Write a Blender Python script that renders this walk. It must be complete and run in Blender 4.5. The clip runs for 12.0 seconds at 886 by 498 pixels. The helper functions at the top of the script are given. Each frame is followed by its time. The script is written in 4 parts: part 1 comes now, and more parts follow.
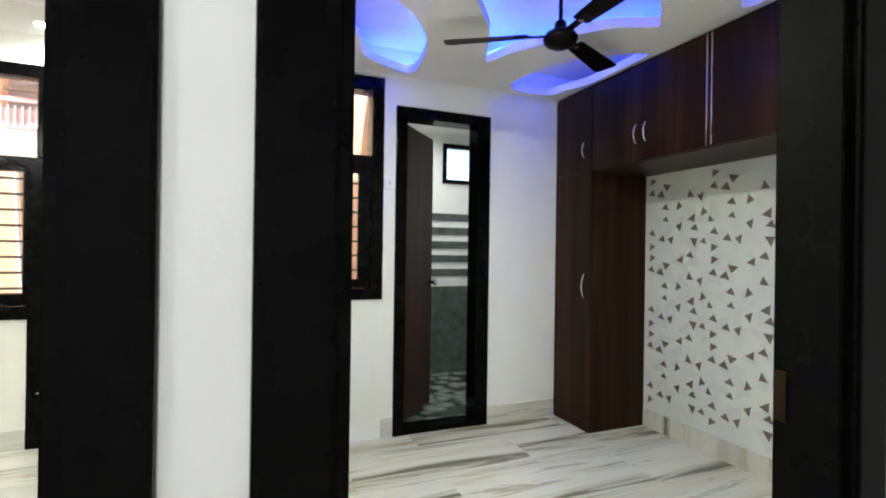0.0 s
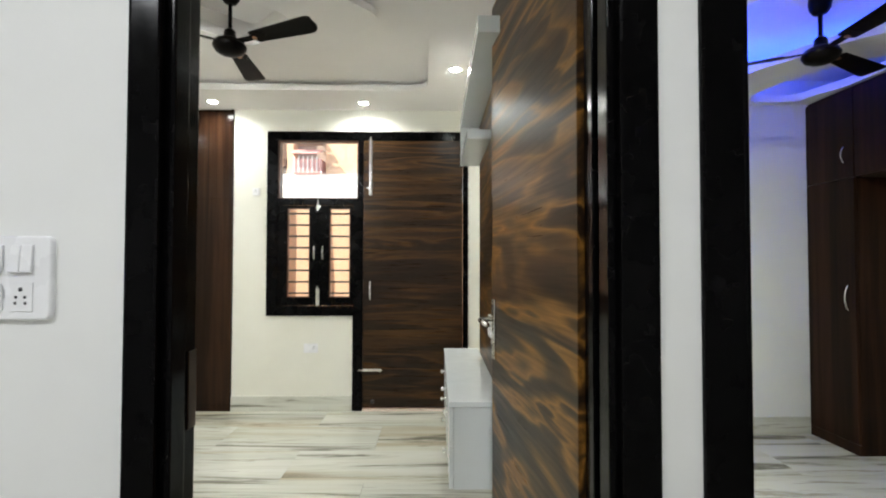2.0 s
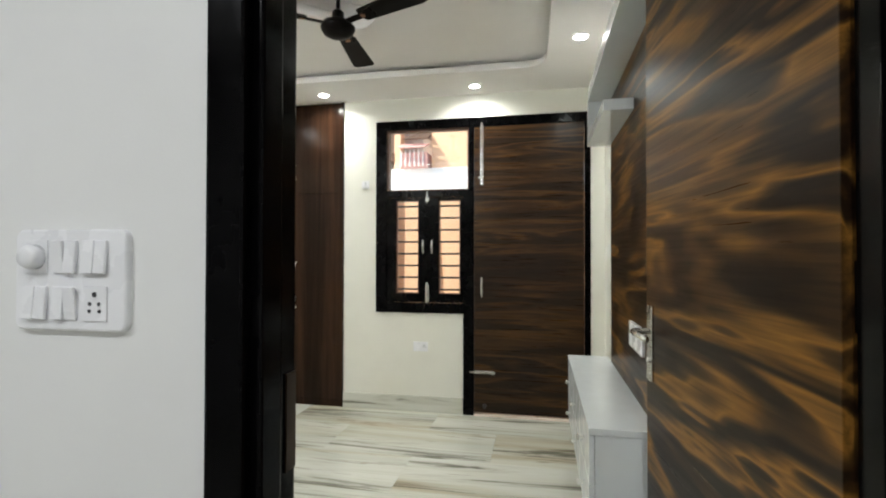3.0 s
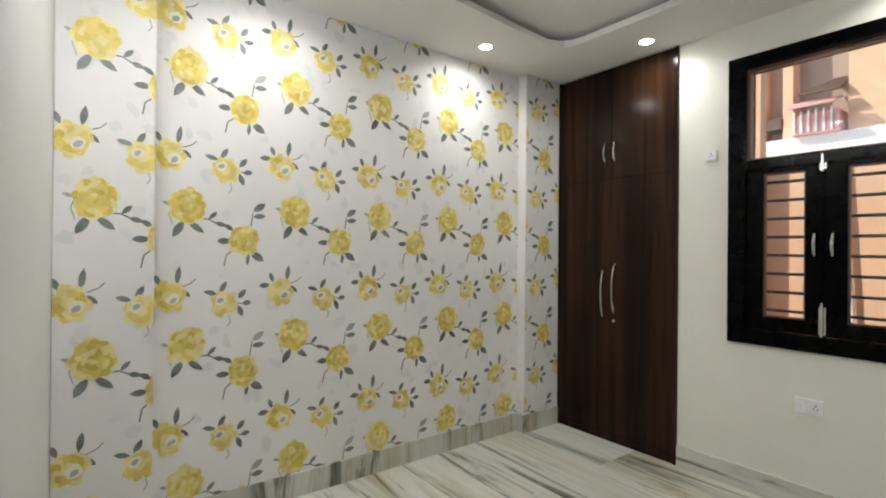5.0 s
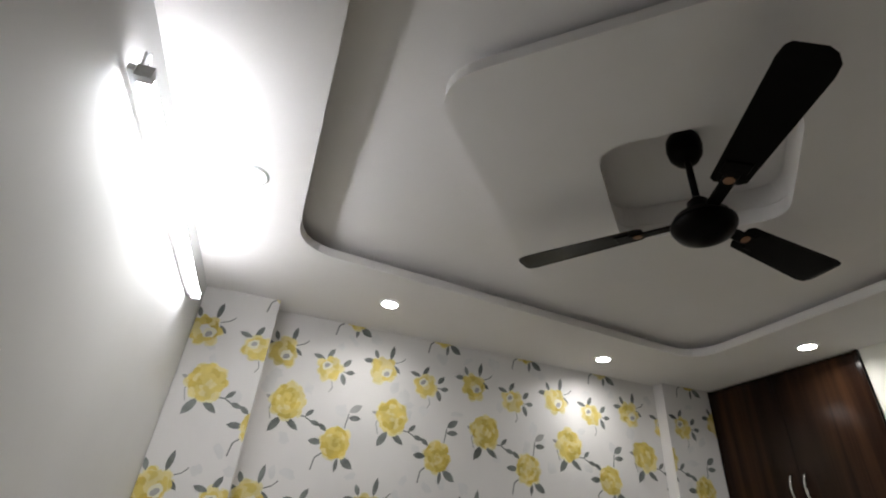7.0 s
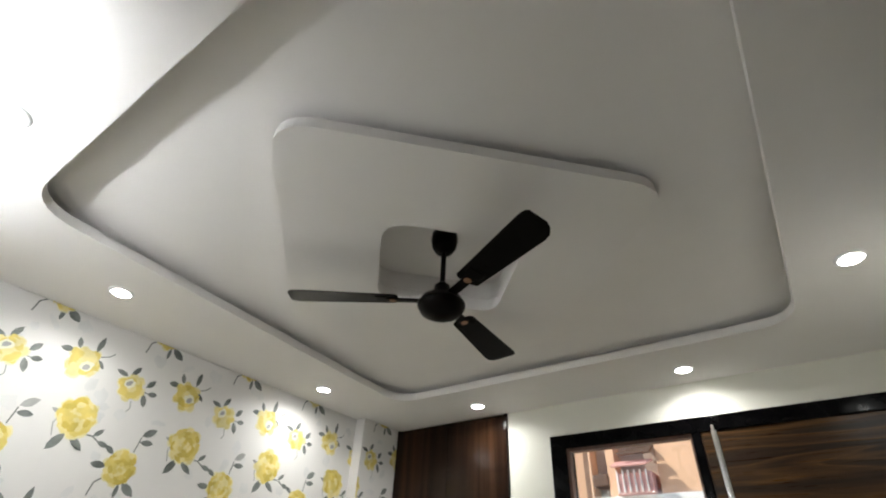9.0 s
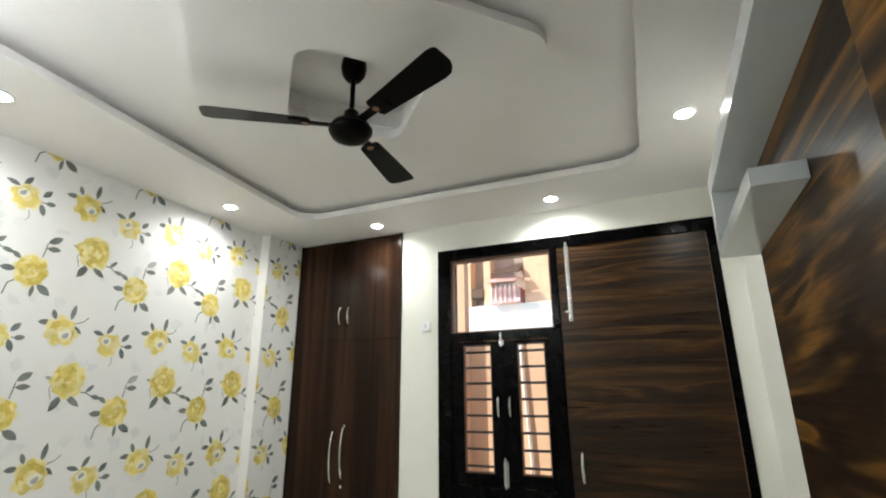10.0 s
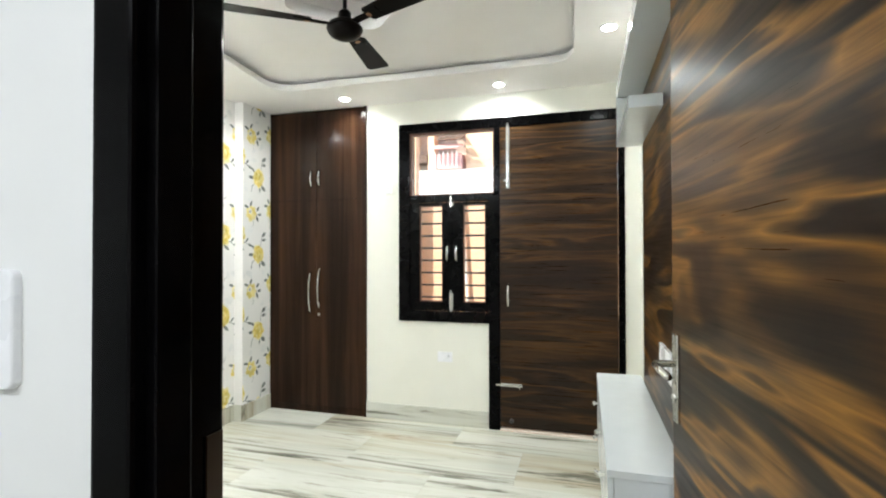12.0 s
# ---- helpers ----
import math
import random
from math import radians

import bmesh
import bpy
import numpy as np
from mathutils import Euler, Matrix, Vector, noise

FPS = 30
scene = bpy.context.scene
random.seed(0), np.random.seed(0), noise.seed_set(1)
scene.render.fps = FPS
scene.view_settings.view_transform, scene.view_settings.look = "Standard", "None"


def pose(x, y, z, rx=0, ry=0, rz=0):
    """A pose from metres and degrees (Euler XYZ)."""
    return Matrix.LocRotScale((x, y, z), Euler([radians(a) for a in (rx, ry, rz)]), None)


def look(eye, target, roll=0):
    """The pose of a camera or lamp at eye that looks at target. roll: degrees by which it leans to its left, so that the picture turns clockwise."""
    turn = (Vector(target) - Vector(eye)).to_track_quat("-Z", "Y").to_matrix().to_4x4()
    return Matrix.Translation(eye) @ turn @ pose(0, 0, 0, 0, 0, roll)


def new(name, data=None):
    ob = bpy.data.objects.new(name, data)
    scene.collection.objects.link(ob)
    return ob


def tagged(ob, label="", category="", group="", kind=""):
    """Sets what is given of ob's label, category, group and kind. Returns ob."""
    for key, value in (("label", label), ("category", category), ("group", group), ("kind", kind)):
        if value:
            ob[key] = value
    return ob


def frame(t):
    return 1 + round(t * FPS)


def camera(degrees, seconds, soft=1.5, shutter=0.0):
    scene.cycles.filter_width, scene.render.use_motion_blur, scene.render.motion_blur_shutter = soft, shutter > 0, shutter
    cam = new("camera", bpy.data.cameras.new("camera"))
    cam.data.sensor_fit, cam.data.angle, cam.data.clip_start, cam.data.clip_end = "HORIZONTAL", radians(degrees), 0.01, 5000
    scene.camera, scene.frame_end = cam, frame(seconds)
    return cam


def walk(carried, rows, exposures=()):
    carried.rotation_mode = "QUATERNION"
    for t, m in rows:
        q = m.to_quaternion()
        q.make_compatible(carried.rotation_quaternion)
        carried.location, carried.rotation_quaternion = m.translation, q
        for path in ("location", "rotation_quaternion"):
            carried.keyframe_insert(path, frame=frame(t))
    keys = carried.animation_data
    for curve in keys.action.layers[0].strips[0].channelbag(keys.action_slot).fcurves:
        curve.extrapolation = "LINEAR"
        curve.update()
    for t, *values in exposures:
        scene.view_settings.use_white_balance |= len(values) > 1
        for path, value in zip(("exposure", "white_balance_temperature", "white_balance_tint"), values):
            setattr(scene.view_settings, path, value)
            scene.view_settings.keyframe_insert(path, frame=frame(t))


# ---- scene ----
cam = camera(84.4, 12.0, soft=2.0)
PATH = [
    (0, (0.655, 0.279, 1.212), (1.414, 2.13, 1.215), 0.8),
    (0.5, (0.48, 0.115, 1.211), (1.131, 2.006, 1.21), 0.9),
    (1, (0.358, -0.012, 1.205), (0.832, 1.931, 1.217), 0.5),
    (1.5, (0.24, -0.105, 1.209), (0.495, 1.879, 1.244), 0.3),
    (2, (0.165, -0.116, 1.207), (0.192, 1.883, 1.259), 0.1),
    (2.5, (0.102, -0.024, 1.208), (-0.066, 1.969, 1.254), 0.0),
    (2.7, (0.079, 0.047, 1.21), (-0.168, 2.032, 1.249), -0.0),
    (4.3, (0.029, 0.785, 1.233), (-1.17, 2.386, 1.221), 0.6),
    (4.5, (-0.008, 0.871, 1.221), (-1.332, 2.37, 1.22), 0.6),
    (5, (-0.049, 1.06, 1.238), (-1.642, 2.27, 1.244), 0.5),
    (5.5, (-0.097, 1.2, 1.258), (-1.857, 2.146, 1.341), 0.7),
    (6, (-0.137, 1.29, 1.303), (-1.982, 2.006, 1.595), 0.5),
    (6.5, (-0.14, 1.348, 1.413), (-1.928, 1.932, 2.093), 2.2),
    (7, (-0.109, 1.372, 1.518), (-1.729, 1.899, 2.566), 4.8),
    (7.2, (-0.11, 1.374, 1.513), (-1.629, 1.9, 2.704), 6.1),
    (8.8, (-0.013, 1.217, 1.504), (-1.045, 2.393, 2.75), 4.0),
    (9, (-0.007, 1.178, 1.48), (-0.987, 2.469, 2.652), 2.9),
    (9.5, (0.034, 1.099, 1.419), (-0.832, 2.665, 2.313), 0.8),
    (10, (0.079, 0.991, 1.345), (-0.688, 2.747, 1.92), -0.4),
    (10.5, (0.135, 0.828, 1.289), (-0.552, 2.684, 1.578), -0.2),
    (11, (0.136, 0.651, 1.253), (-0.479, 2.551, 1.371), -0.1),
    (11.5, (0.147, 0.436, 1.255), (-0.425, 2.352, 1.305), -0.1),
    (12, (0.156, 0.345, 1.271), (-0.399, 2.266, 1.294), -0.1),
]
EXPOSURES = [(0, 1.46, 6500, 8), (0.5, 1.36, 6500, 6), (1, 1.24, 6500, 6), (1.5, 1.15, 6500, 7), (2, 1.02, 6500, 7), (2.5, 0.85, 6500, 7), (4.5, 0.63, 6500, 7), (5.0, 0.24, 6500, 11), (5.5, 0.16, 6500, 13), (6.0, -0.03, 6500, 13), (7.0, -0.7, 6500, 14), (9.0, 0.03, 6500, 10), (9.5, 0.33, 6500, 7), (10.5, 0.86, 6200, 7), (11.5, 1.30, 6250, 6), (12, 1.36, 6250, 6)]
walk(cam, [(t, look(eye, target, roll)) for t, eye, target, roll in PATH], EXPOSURES)

# ---- world and light ----
world = bpy.data.worlds.new("sky_world")
world.use_nodes = True
scene.world = world
wn = world.node_tree.nodes
sky = wn.new("ShaderNodeTexSky")
sky.sky_type, sky.sun_disc = "NISHITA", False
sky.sun_elevation, sky.sun_rotation = radians(46), radians(235)
wn["Background"].inputs[1].default_value = 0.15
world.node_tree.links.new(sky.outputs[0], wn["Background"].inputs[0])
sun = new("sun", bpy.data.lights.new("sun", "SUN"))
sun.data.energy, sun.data.angle, sun.data.color = 5.0, radians(0.6), (1.0, 0.93, 0.82)
sun.matrix_world = look((0, 0, 0), (0.7, 0.5, -0.9))

DOWNLIGHTS = [(-2.10, 1.79), (-2.20, 3.0), (-1.575, 3.67), (-0.405, 3.685), (0.285, 3.0), (-1.41, 1.17)]
WARM, COOL, NEUTRAL = (0.98, 0.99, 0.95), (0.98, 1.0, 0.87), (0.98, 0.99, 0.98)
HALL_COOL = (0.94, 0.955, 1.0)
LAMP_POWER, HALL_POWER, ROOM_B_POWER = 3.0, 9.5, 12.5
SOFFIT, TRAY_TOP, FAN_TOP = 2.45, 2.52, 2.602
B_CEIL = 2.335


def area_lamp(name, x, y, z, size, power, colour, spread=180):
    d = bpy.data.lights.new(name, "AREA")
    d.shape, d.size, d.energy, d.color, d.spread = "DISK", size, power, colour, radians(spread)
    ob = new(name, d)
    ob.matrix_world = look((x, y, z), (x, y + 0.0001, z - 1))
    return ob


for lx, ly in DOWNLIGHTS:
    area_lamp("downlight_beam", lx, ly, SOFFIT - 0.012, 0.075, LAMP_POWER, WARM, 155)
# hall source is unseen: these two lamps are added to light it
area_lamp("hall_fill_beam", 0.3, -0.6, 2.52, 0.16, HALL_POWER, HALL_COOL)
area_lamp("hall_fill_beam", -1.2, -0.6, 2.52, 0.16, HALL_POWER, HALL_COOL)
# second bedroom fill, added out of view to brighten its far wall
area_lamp("room_b_fill_beam", 1.35, 1.68, B_CEIL - 0.012, 0.10, ROOM_B_POWER, COOL)
# bathroom has no known lamp; this fill is added for the tiles
area_lamp("bathroom_fill_beam", 2.2, 4.1, 2.28, 0.12, 4.0, NEUTRAL)


# ---- materials ----
def material(name):
    m = bpy.data.materials.new(name)
    m.use_nodes = True
    t = m.node_tree
    return m, t.nodes, t.links, t.nodes["Principled BSDF"]


def node(ns, kind, **inputs):
    n = ns.new(kind)
    for k, v in inputs.items():
        n.inputs[k.replace("_", " ")].default_value = v
    return n


def ramp(ns, stops):
    r = ns.new("ShaderNodeValToRGB")
    e = r.color_ramp.elements
    while len(e) < len(stops):
        e.new(0.5)
    for el, (p, c) in zip(e, stops):
        el.position, el.color = p, (*c, 1)
    return r


def mapped(ns, ls, scale, random_shift=0.0):
    tc, mp = ns.new("ShaderNodeTexCoord"), ns.new("ShaderNodeMapping")
    mp.inputs["Scale"].default_value = scale
    ls.new(tc.outputs["Object"], mp.inputs["Vector"])
    if random_shift:
        info = ns.new("ShaderNodeObjectInfo")
        mul = ns.new("ShaderNodeMath")
        mul.operation = "MULTIPLY"
        mul.inputs[1].default_value = random_shift
        ls.new(info.outputs["Random"], mul.inputs[0])
        comb = ns.new("ShaderNodeCombineXYZ")
        for a in range(3):
            ls.new(mul.outputs[0], comb.inputs[a])
        ls.new(comb.outputs[0], mp.inputs["Location"])
    return mp.outputs[0]


def bump(ns, ls, bsdf, height, strength, distance):
    b = node(ns, "ShaderNodeBump", Strength=strength, Distance=distance)
    ls.new(height, b.inputs["Height"])
    ls.new(b.outputs[0], bsdf.inputs["Normal"])


def paint(name, colour, rough=0.6, vary=0.04, grain=0.15):
    """Painted plaster: faint blotches and roller stipple."""
    m, ns, ls, b = material(name)
    v = mapped(ns, ls, (1, 1, 1))
    big = node(ns, "ShaderNodeTexNoise", Scale=2.2, Detail=4.0, Roughness=0.6)
    fine = node(ns, "ShaderNodeTexNoise", Scale=160.0, Detail=2.0)
    ls.new(v, big.inputs["Vector"]), ls.new(v, fine.inputs["Vector"])
    r = ramp(ns, [(0.3, [c * (1 - vary) for c in colour]), (0.7, [min(1, c * (1 + vary * 0.5)) for c in colour])])
    ls.new(big.outputs["Fac"], r.inputs[0])
    ls.new(r.outputs[0], b.inputs["Base Color"])
    rr = ramp(ns, [(0.3, [rough - 0.06] * 3), (0.7, [rough + 0.06] * 3)])
    ls.new(big.outputs["Fac"], rr.inputs[0]), ls.new(rr.outputs[0], b.inputs["Roughness"])
    bump(ns, ls, b, fine.outputs["Fac"], grain, 0.001)
    return m


def veneer(name, stops, scale, rough=0.25, fine_scale=(3, 90, 90), warp=1.2, sheen=0.28):
    """Laminate with a flowing figure along the axis of the smallest scale."""
    m, ns, ls, b = material(name)
    v = mapped(ns, ls, scale)
    fig = node(ns, "ShaderNodeTexNoise", Scale=1.0, Detail=5.0, Roughness=0.55, Distortion=warp)
    ls.new(v, fig.inputs["Vector"])
    v2 = mapped(ns, ls, fine_scale)
    fine = node(ns, "ShaderNodeTexNoise", Scale=1.0, Detail=3.0, Roughness=0.6, Distortion=0.3)
    ls.new(v2, fine.inputs["Vector"])
    add = ns.new("ShaderNodeMath")
    add.operation = "MULTIPLY_ADD"
    add.inputs[1].default_value = 0.16
    ls.new(fine.outputs["Fac"], add.inputs[0]), ls.new(fig.outputs["Fac"], add.inputs[2])
    r = ramp(ns, stops)
    ls.new(add.outputs[0], r.inputs[0]), ls.new(r.outputs[0], b.inputs["Base Color"])
    rr = ramp(ns, [(0.3, [rough + 0.06] * 3), (0.75, [rough - 0.04] * 3)])
    ls.new(fine.outputs["Fac"], rr.inputs[0]), ls.new(rr.outputs[0], b.inputs["Roughness"])
    b.inputs["Specular IOR Level"].default_value = sheen
    bump(ns, ls, b, fine.outputs["Fac"], 0.08, 0.001)
    return m


def figured(name, scale, bands, tones, rough=0.28, fine_scale=(3, 90, 90), warp=0.5, sheen=0.3):
    """Walnut with wedge-shaped figure: growth bands that follow a stretched field."""
    dark, mid, amber, bright = tones
    m, ns, ls, b = material(name)
    field = node(ns, "ShaderNodeTexNoise", Scale=1.0, Detail=3.0, Roughness=0.5, Distortion=warp)
    ls.new(mapped(ns, ls, scale), field.inputs["Vector"])
    fine = node(ns, "ShaderNodeTexNoise", Scale=1.0, Detail=4.0, Roughness=0.65, Distortion=0.3)
    ls.new(mapped(ns, ls, fine_scale), fine.inputs["Vector"])
    wide = node(ns, "ShaderNodeTexNoise", Scale=1.0, Detail=2.0)
    ls.new(mapped(ns, ls, [a * 0.8 for a in scale]), wide.inputs["Vector"])
    rough_edge = ns.new("ShaderNodeMath")
    rough_edge.operation, rough_edge.inputs[1].default_value = "MULTIPLY_ADD", 0.016
    ls.new(fine.outputs["Fac"], rough_edge.inputs[0]), ls.new(field.outputs["Fac"], rough_edge.inputs[2])
    times = ns.new("ShaderNodeMath")
    times.operation, times.inputs[1].default_value = "MULTIPLY", bands
    ls.new(rough_edge.outputs[0], times.inputs[0])
    saw = ns.new("ShaderNodeMath")
    saw.operation = "FRACT"
    ls.new(times.outputs[0], saw.inputs[0])
    r = ramp(ns, [(0.0, mid), (0.14, dark), (0.36, dark), (0.58, mid), (0.76, amber), (0.88, bright), (1.0, mid)])
    ls.new(saw.outputs[0], r.inputs[0])
    quiet = ramp(ns, [(0.0, dark), (0.5, [(p + q) / 2 for p, q in zip(dark, mid)]), (1.0, mid)])
    ls.new(fine.outputs["Fac"], quiet.inputs[0])
    where = ramp(ns, [(0.26, (0.25, 0.25, 0.25)), (0.48, (1, 1, 1))])
    ls.new(wide.outputs["Fac"], where.inputs[0])
    mix = ns.new("ShaderNodeMixRGB")
    ls.new(where.outputs[0], mix.inputs[0]), ls.new(quiet.outputs[0], mix.inputs[1]), ls.new(r.outputs[0], mix.inputs[2])
    pores = ramp(ns, [(0.28, (0.55, 0.55, 0.55)), (0.6, (1.12, 1.12, 1.12))])
    ls.new(fine.outputs["Fac"], pores.inputs[0])
    mul = ns.new("ShaderNodeMixRGB")
    mul.blend_type, mul.inputs[0].default_value = "MULTIPLY", 1.0
    ls.new(mix.outputs[0], mul.inputs[1]), ls.new(pores.outputs[0], mul.inputs[2])
    ls.new(mul.outputs[0], b.inputs["Base Color"])
    rr = ramp(ns, [(0.3, [rough + 0.06] * 3), (0.75, [rough - 0.04] * 3)])
    ls.new(fine.outputs["Fac"], rr.inputs[0]), ls.new(rr.outputs[0], b.inputs["Roughness"])
    b.inputs["Specular IOR Level"].default_value = sheen
    bump(ns, ls, b, fine.outputs["Fac"], 0.08, 0.001)
    return m


def plain(name, colour, rough=0.4, metal=0.0, vary=0.06, sheen=0.5):
    m, ns, ls, b = material(name)
    v = mapped(ns, ls, (1, 1, 1))
    n = node(ns, "ShaderNodeTexNoise", Scale=14.0, Detail=4.0)
    ls.new(v, n.inputs["Vector"])
    r = ramp(ns, [(0.3, [c * (1 - vary) for c in colour]), (0.7, [min(1, c * (1 + vary)) for c in colour])])
    ls.new(n.outputs["Fac"], r.inputs[0]), ls.new(r.outputs[0], b.inputs["Base Color"])
    rr = ramp(ns, [(0.3, [max(0.02, rough - 0.05)] * 3), (0.7, [rough + 0.05] * 3)])
    ls.new(n.outputs["Fac"], rr.inputs[0]), ls.new(rr.outputs[0], b.inputs["Roughness"])
    b.inputs["Metallic"].default_value = metal
    b.inputs["Specular IOR Level"].default_value = sheen
    return m


def glow(name, colour, strength):
    m, ns, ls, b = material(name)
    b.inputs["Base Color"].default_value = (0.9, 0.9, 0.9, 1)
    b.inputs["Emission Color"].default_value = (*colour, 1)
    b.inputs["Emission Strength"].default_value = strength
    return m


def marble(name, along=(0.55, 7.0, 7.0), random_shift=9.0, rough=0.1, clean=(0.53, 0.54, 0.485), calm=(0.31, 0.45)):
    """White marble with long grey-green and tan streaks."""
    m, ns, ls, b = material(name)
    v = mapped(ns, ls, along, random_shift)
    streak = node(ns, "ShaderNodeTexNoise", Scale=1.0, Detail=7.0, Roughness=0.66, Distortion=1.0)
    ls.new(v, streak.inputs["Vector"])
    v2 = mapped(ns, ls, [a * 0.5 for a in along], random_shift * 1.7)
    tan = node(ns, "ShaderNodeTexNoise", Scale=1.0, Detail=4.0, Distortion=0.8)
    ls.new(v2, tan.inputs["Vector"])
    base = ramp(ns, [(0.32, (0.11, 0.115, 0.095)), (0.385, (0.25, 0.24, 0.20)), (0.435, (0.52, 0.515, 0.45)), (0.51, (0.62, 0.62, 0.56)), (0.60, (0.64, 0.64, 0.59)), (0.645, (0.36, 0.33, 0.265)), (0.69, (0.58, 0.58, 0.53))])
    ls.new(streak.outputs["Fac"], base.inputs[0])
    tint = ramp(ns, [(0.42, (1, 1, 1)), (0.56, (0.93, 0.91, 0.86)), (0.66, (0.74, 0.66, 0.55))])
    ls.new(tan.outputs["Fac"], tint.inputs[0])
    mix = ns.new("ShaderNodeMixRGB")
    mix.blend_type, mix.inputs[0].default_value = "MULTIPLY", 1.0
    ls.new(base.outputs[0], mix.inputs[1]), ls.new(tint.outputs[0], mix.inputs[2])
    v3 = mapped(ns, ls, (along[0] * 0.7, along[1] * 0.42, along[2] * 0.42), random_shift * 2.3)
    clouds = node(ns, "ShaderNodeTexNoise", Scale=1.0, Detail=3.0, Distortion=0.4)
    ls.new(v3, clouds.inputs["Vector"])
    gather = ramp(ns, [(calm[0], (0.12, 0.12, 0.12)), (calm[1], (1, 1, 1))])
    ls.new(clouds.outputs["Fac"], gather.inputs[0])
    veined = ns.new("ShaderNodeMixRGB")
    veined.inputs[1].default_value = (*clean, 1)
    ls.new(gather.outputs[0], veined.inputs[0]), ls.new(mix.outputs[0], veined.inputs[2])
    ls.new(veined.outputs[0], b.inputs["Base Color"])
    rr = ramp(ns, [(0.3, [rough + 0.08] * 3), (0.7, [rough] * 3)])
    ls.new(tan.outputs["Fac"], rr.inputs[0]), ls.new(rr.outputs[0], b.inputs["Roughness"])
    bump(ns, ls, b, tan.outputs["Fac"], 0.02, 0.002)
    return m


def glass(name):
    m, ns, ls, b = material(name)
    b.inputs["Base Color"].default_value = (0.95, 0.97, 0.96, 1)
    b.inputs["Roughness"].default_value = 0.02
    b.inputs["Transmission Weight"].default_value = 1.0
    b.inputs["IOR"].default_value = 1.45
    return m


CREAM = paint("cream_wall_paint", (0.78, 0.77, 0.70))
WHITE = paint("white_wall_paint", (0.78, 0.78, 0.77))
CEIL_WHITE = paint("ceiling_paint", (0.86, 0.835, 0.825), 0.75, 0.03)
BLACK_WOOD = plain("black_brown_polish", (0.0018, 0.0017, 0.0019), 0.16, 0, 0.3, 0.065)
WALNUT = ((0.013, 0.0066, 0.0035), (0.060, 0.029, 0.0085), (0.15, 0.070, 0.014), (0.225, 0.105, 0.020))
DOOR_X = figured("walnut_figure_lengthwise", (0.85, 10, 10), 3.4, ((0.015, 0.0072, 0.0038), (0.028, 0.0133, 0.0053), (0.046, 0.0215, 0.007), (0.070, 0.033, 0.0095)), 0.28, (3, 110, 110), 0.7, 0.22)
DOOR_LEAF = figured("walnut_figure_bold", (0.8, 5.4, 5.4), 5.6, WALNUT, 0.30, (2.5, 80, 80), 0.6, 0.17)
DOOR_Y = figured("walnut_figure_crosswise", (6.0, 0.8, 6.0), 4.6, WALNUT, 0.32, (90, 3, 90), 0.6, 0.2)
LAM_A = veneer("brown_laminate_upright", [(0.36, (0.0055, 0.0025, 0.0015)), (0.56, (0.016, 0.0072, 0.0042)), (0.76, (0.042, 0.0195, 0.010))], (9, 9, 0.4), 0.16, (140, 140, 2), 0.3, 0.15)
LAM_B = veneer("red_brown_laminate_upright", [(0.36, (0.0062, 0.0026, 0.0014)), (0.55, (0.0165, 0.0066, 0.0035)), (0.76, (0.040, 0.016, 0.0084))], (12, 12, 0.5), 0.34, (140, 140, 2), 0.3, 0.12)
STEEL = plain("brushed_steel", (0.62, 0.61, 0.58), 0.24, 1.0)
ALU = plain("aluminium_edge", (0.75, 0.68, 0.60), 0.3, 1.0)
WHITE_LAM = plain("white_gloss_laminate", (0.70, 0.735, 0.75), 0.16, 0, 0.01)
PLASTIC = plain("white_plastic", (0.82, 0.82, 0.84), 0.28, 0, 0.01)
HOLE = plain("dark_socket_hole", (0.03, 0.03, 0.035), 0.5)
FAN_BROWN = plain("fan_brown_enamel", (0.003, 0.0021, 0.0018), 0.34, 0, 0.2, 0.07)
FAN_GLINT = plain("fan_copper_glint", (0.36, 0.20, 0.12), 0.35, 0.8)
MARBLE = marble("streaked_marble_floor")
MARBLE_SKIRT = marble("streaked_marble_skirting", (6.5, 6.5, 0.6), 9.0, 0.2, (0.50, 0.49, 0.44), (0.30, 0.45))
JOINT = plain("joint_filler", (0.55, 0.54, 0.50), 0.7)
SILL = plain("sunlit_pink_stone", (0.80, 0.68, 0.60), 0.3, 0, 0.06)
GLASS = glass("clear_glass")
PAPER = paint("flower_paper_ground", (0.81, 0.79, 0.775), 0.62, 0.05, 0.1)
PAPER_WARM = plain("print_ivory", (0.80, 0.77, 0.62), 0.6, 0, 0.05)
YELLOW = plain("print_yellow", (0.71, 0.575, 0.16), 0.6, 0, 0.16)
YELLOW_PALE = plain("print_pale_yellow", (0.77, 0.67, 0.31), 0.6, 0, 0.14)
OCHRE = plain("print_ochre", (0.62, 0.47, 0.09), 0.6, 0, 0.2)
FRINGE = plain("print_petal_edge", (0.79, 0.735, 0.47), 0.6, 0, 0.10)
LEAF_GREY = plain("print_grey_leaf", (0.17, 0.185, 0.175), 0.6, 0, 0.45)
GHOST = plain("print_faint_grey", (0.735, 0.728, 0.722), 0.6, 0, 0.05)
PAPER_B = paint("geometric_paper_ground", (0.64, 0.65, 0.615), 0.6, 0.10, 0.1)
BROWN_TRI = plain("print_taupe", (0.135, 0.11, 0.088), 0.6, 0, 0.25)
GREY_TRI = plain("print_light_grey", (0.58, 0.59, 0.575), 0.6, 0, 0.06)
BACKING = plain("dark_painted_bar", (0.014, 0.009, 0.008), 0.4)
BEAD = plain("red_brown_bead", (0.10, 0.040, 0.022), 0.35, 0, 0.2)
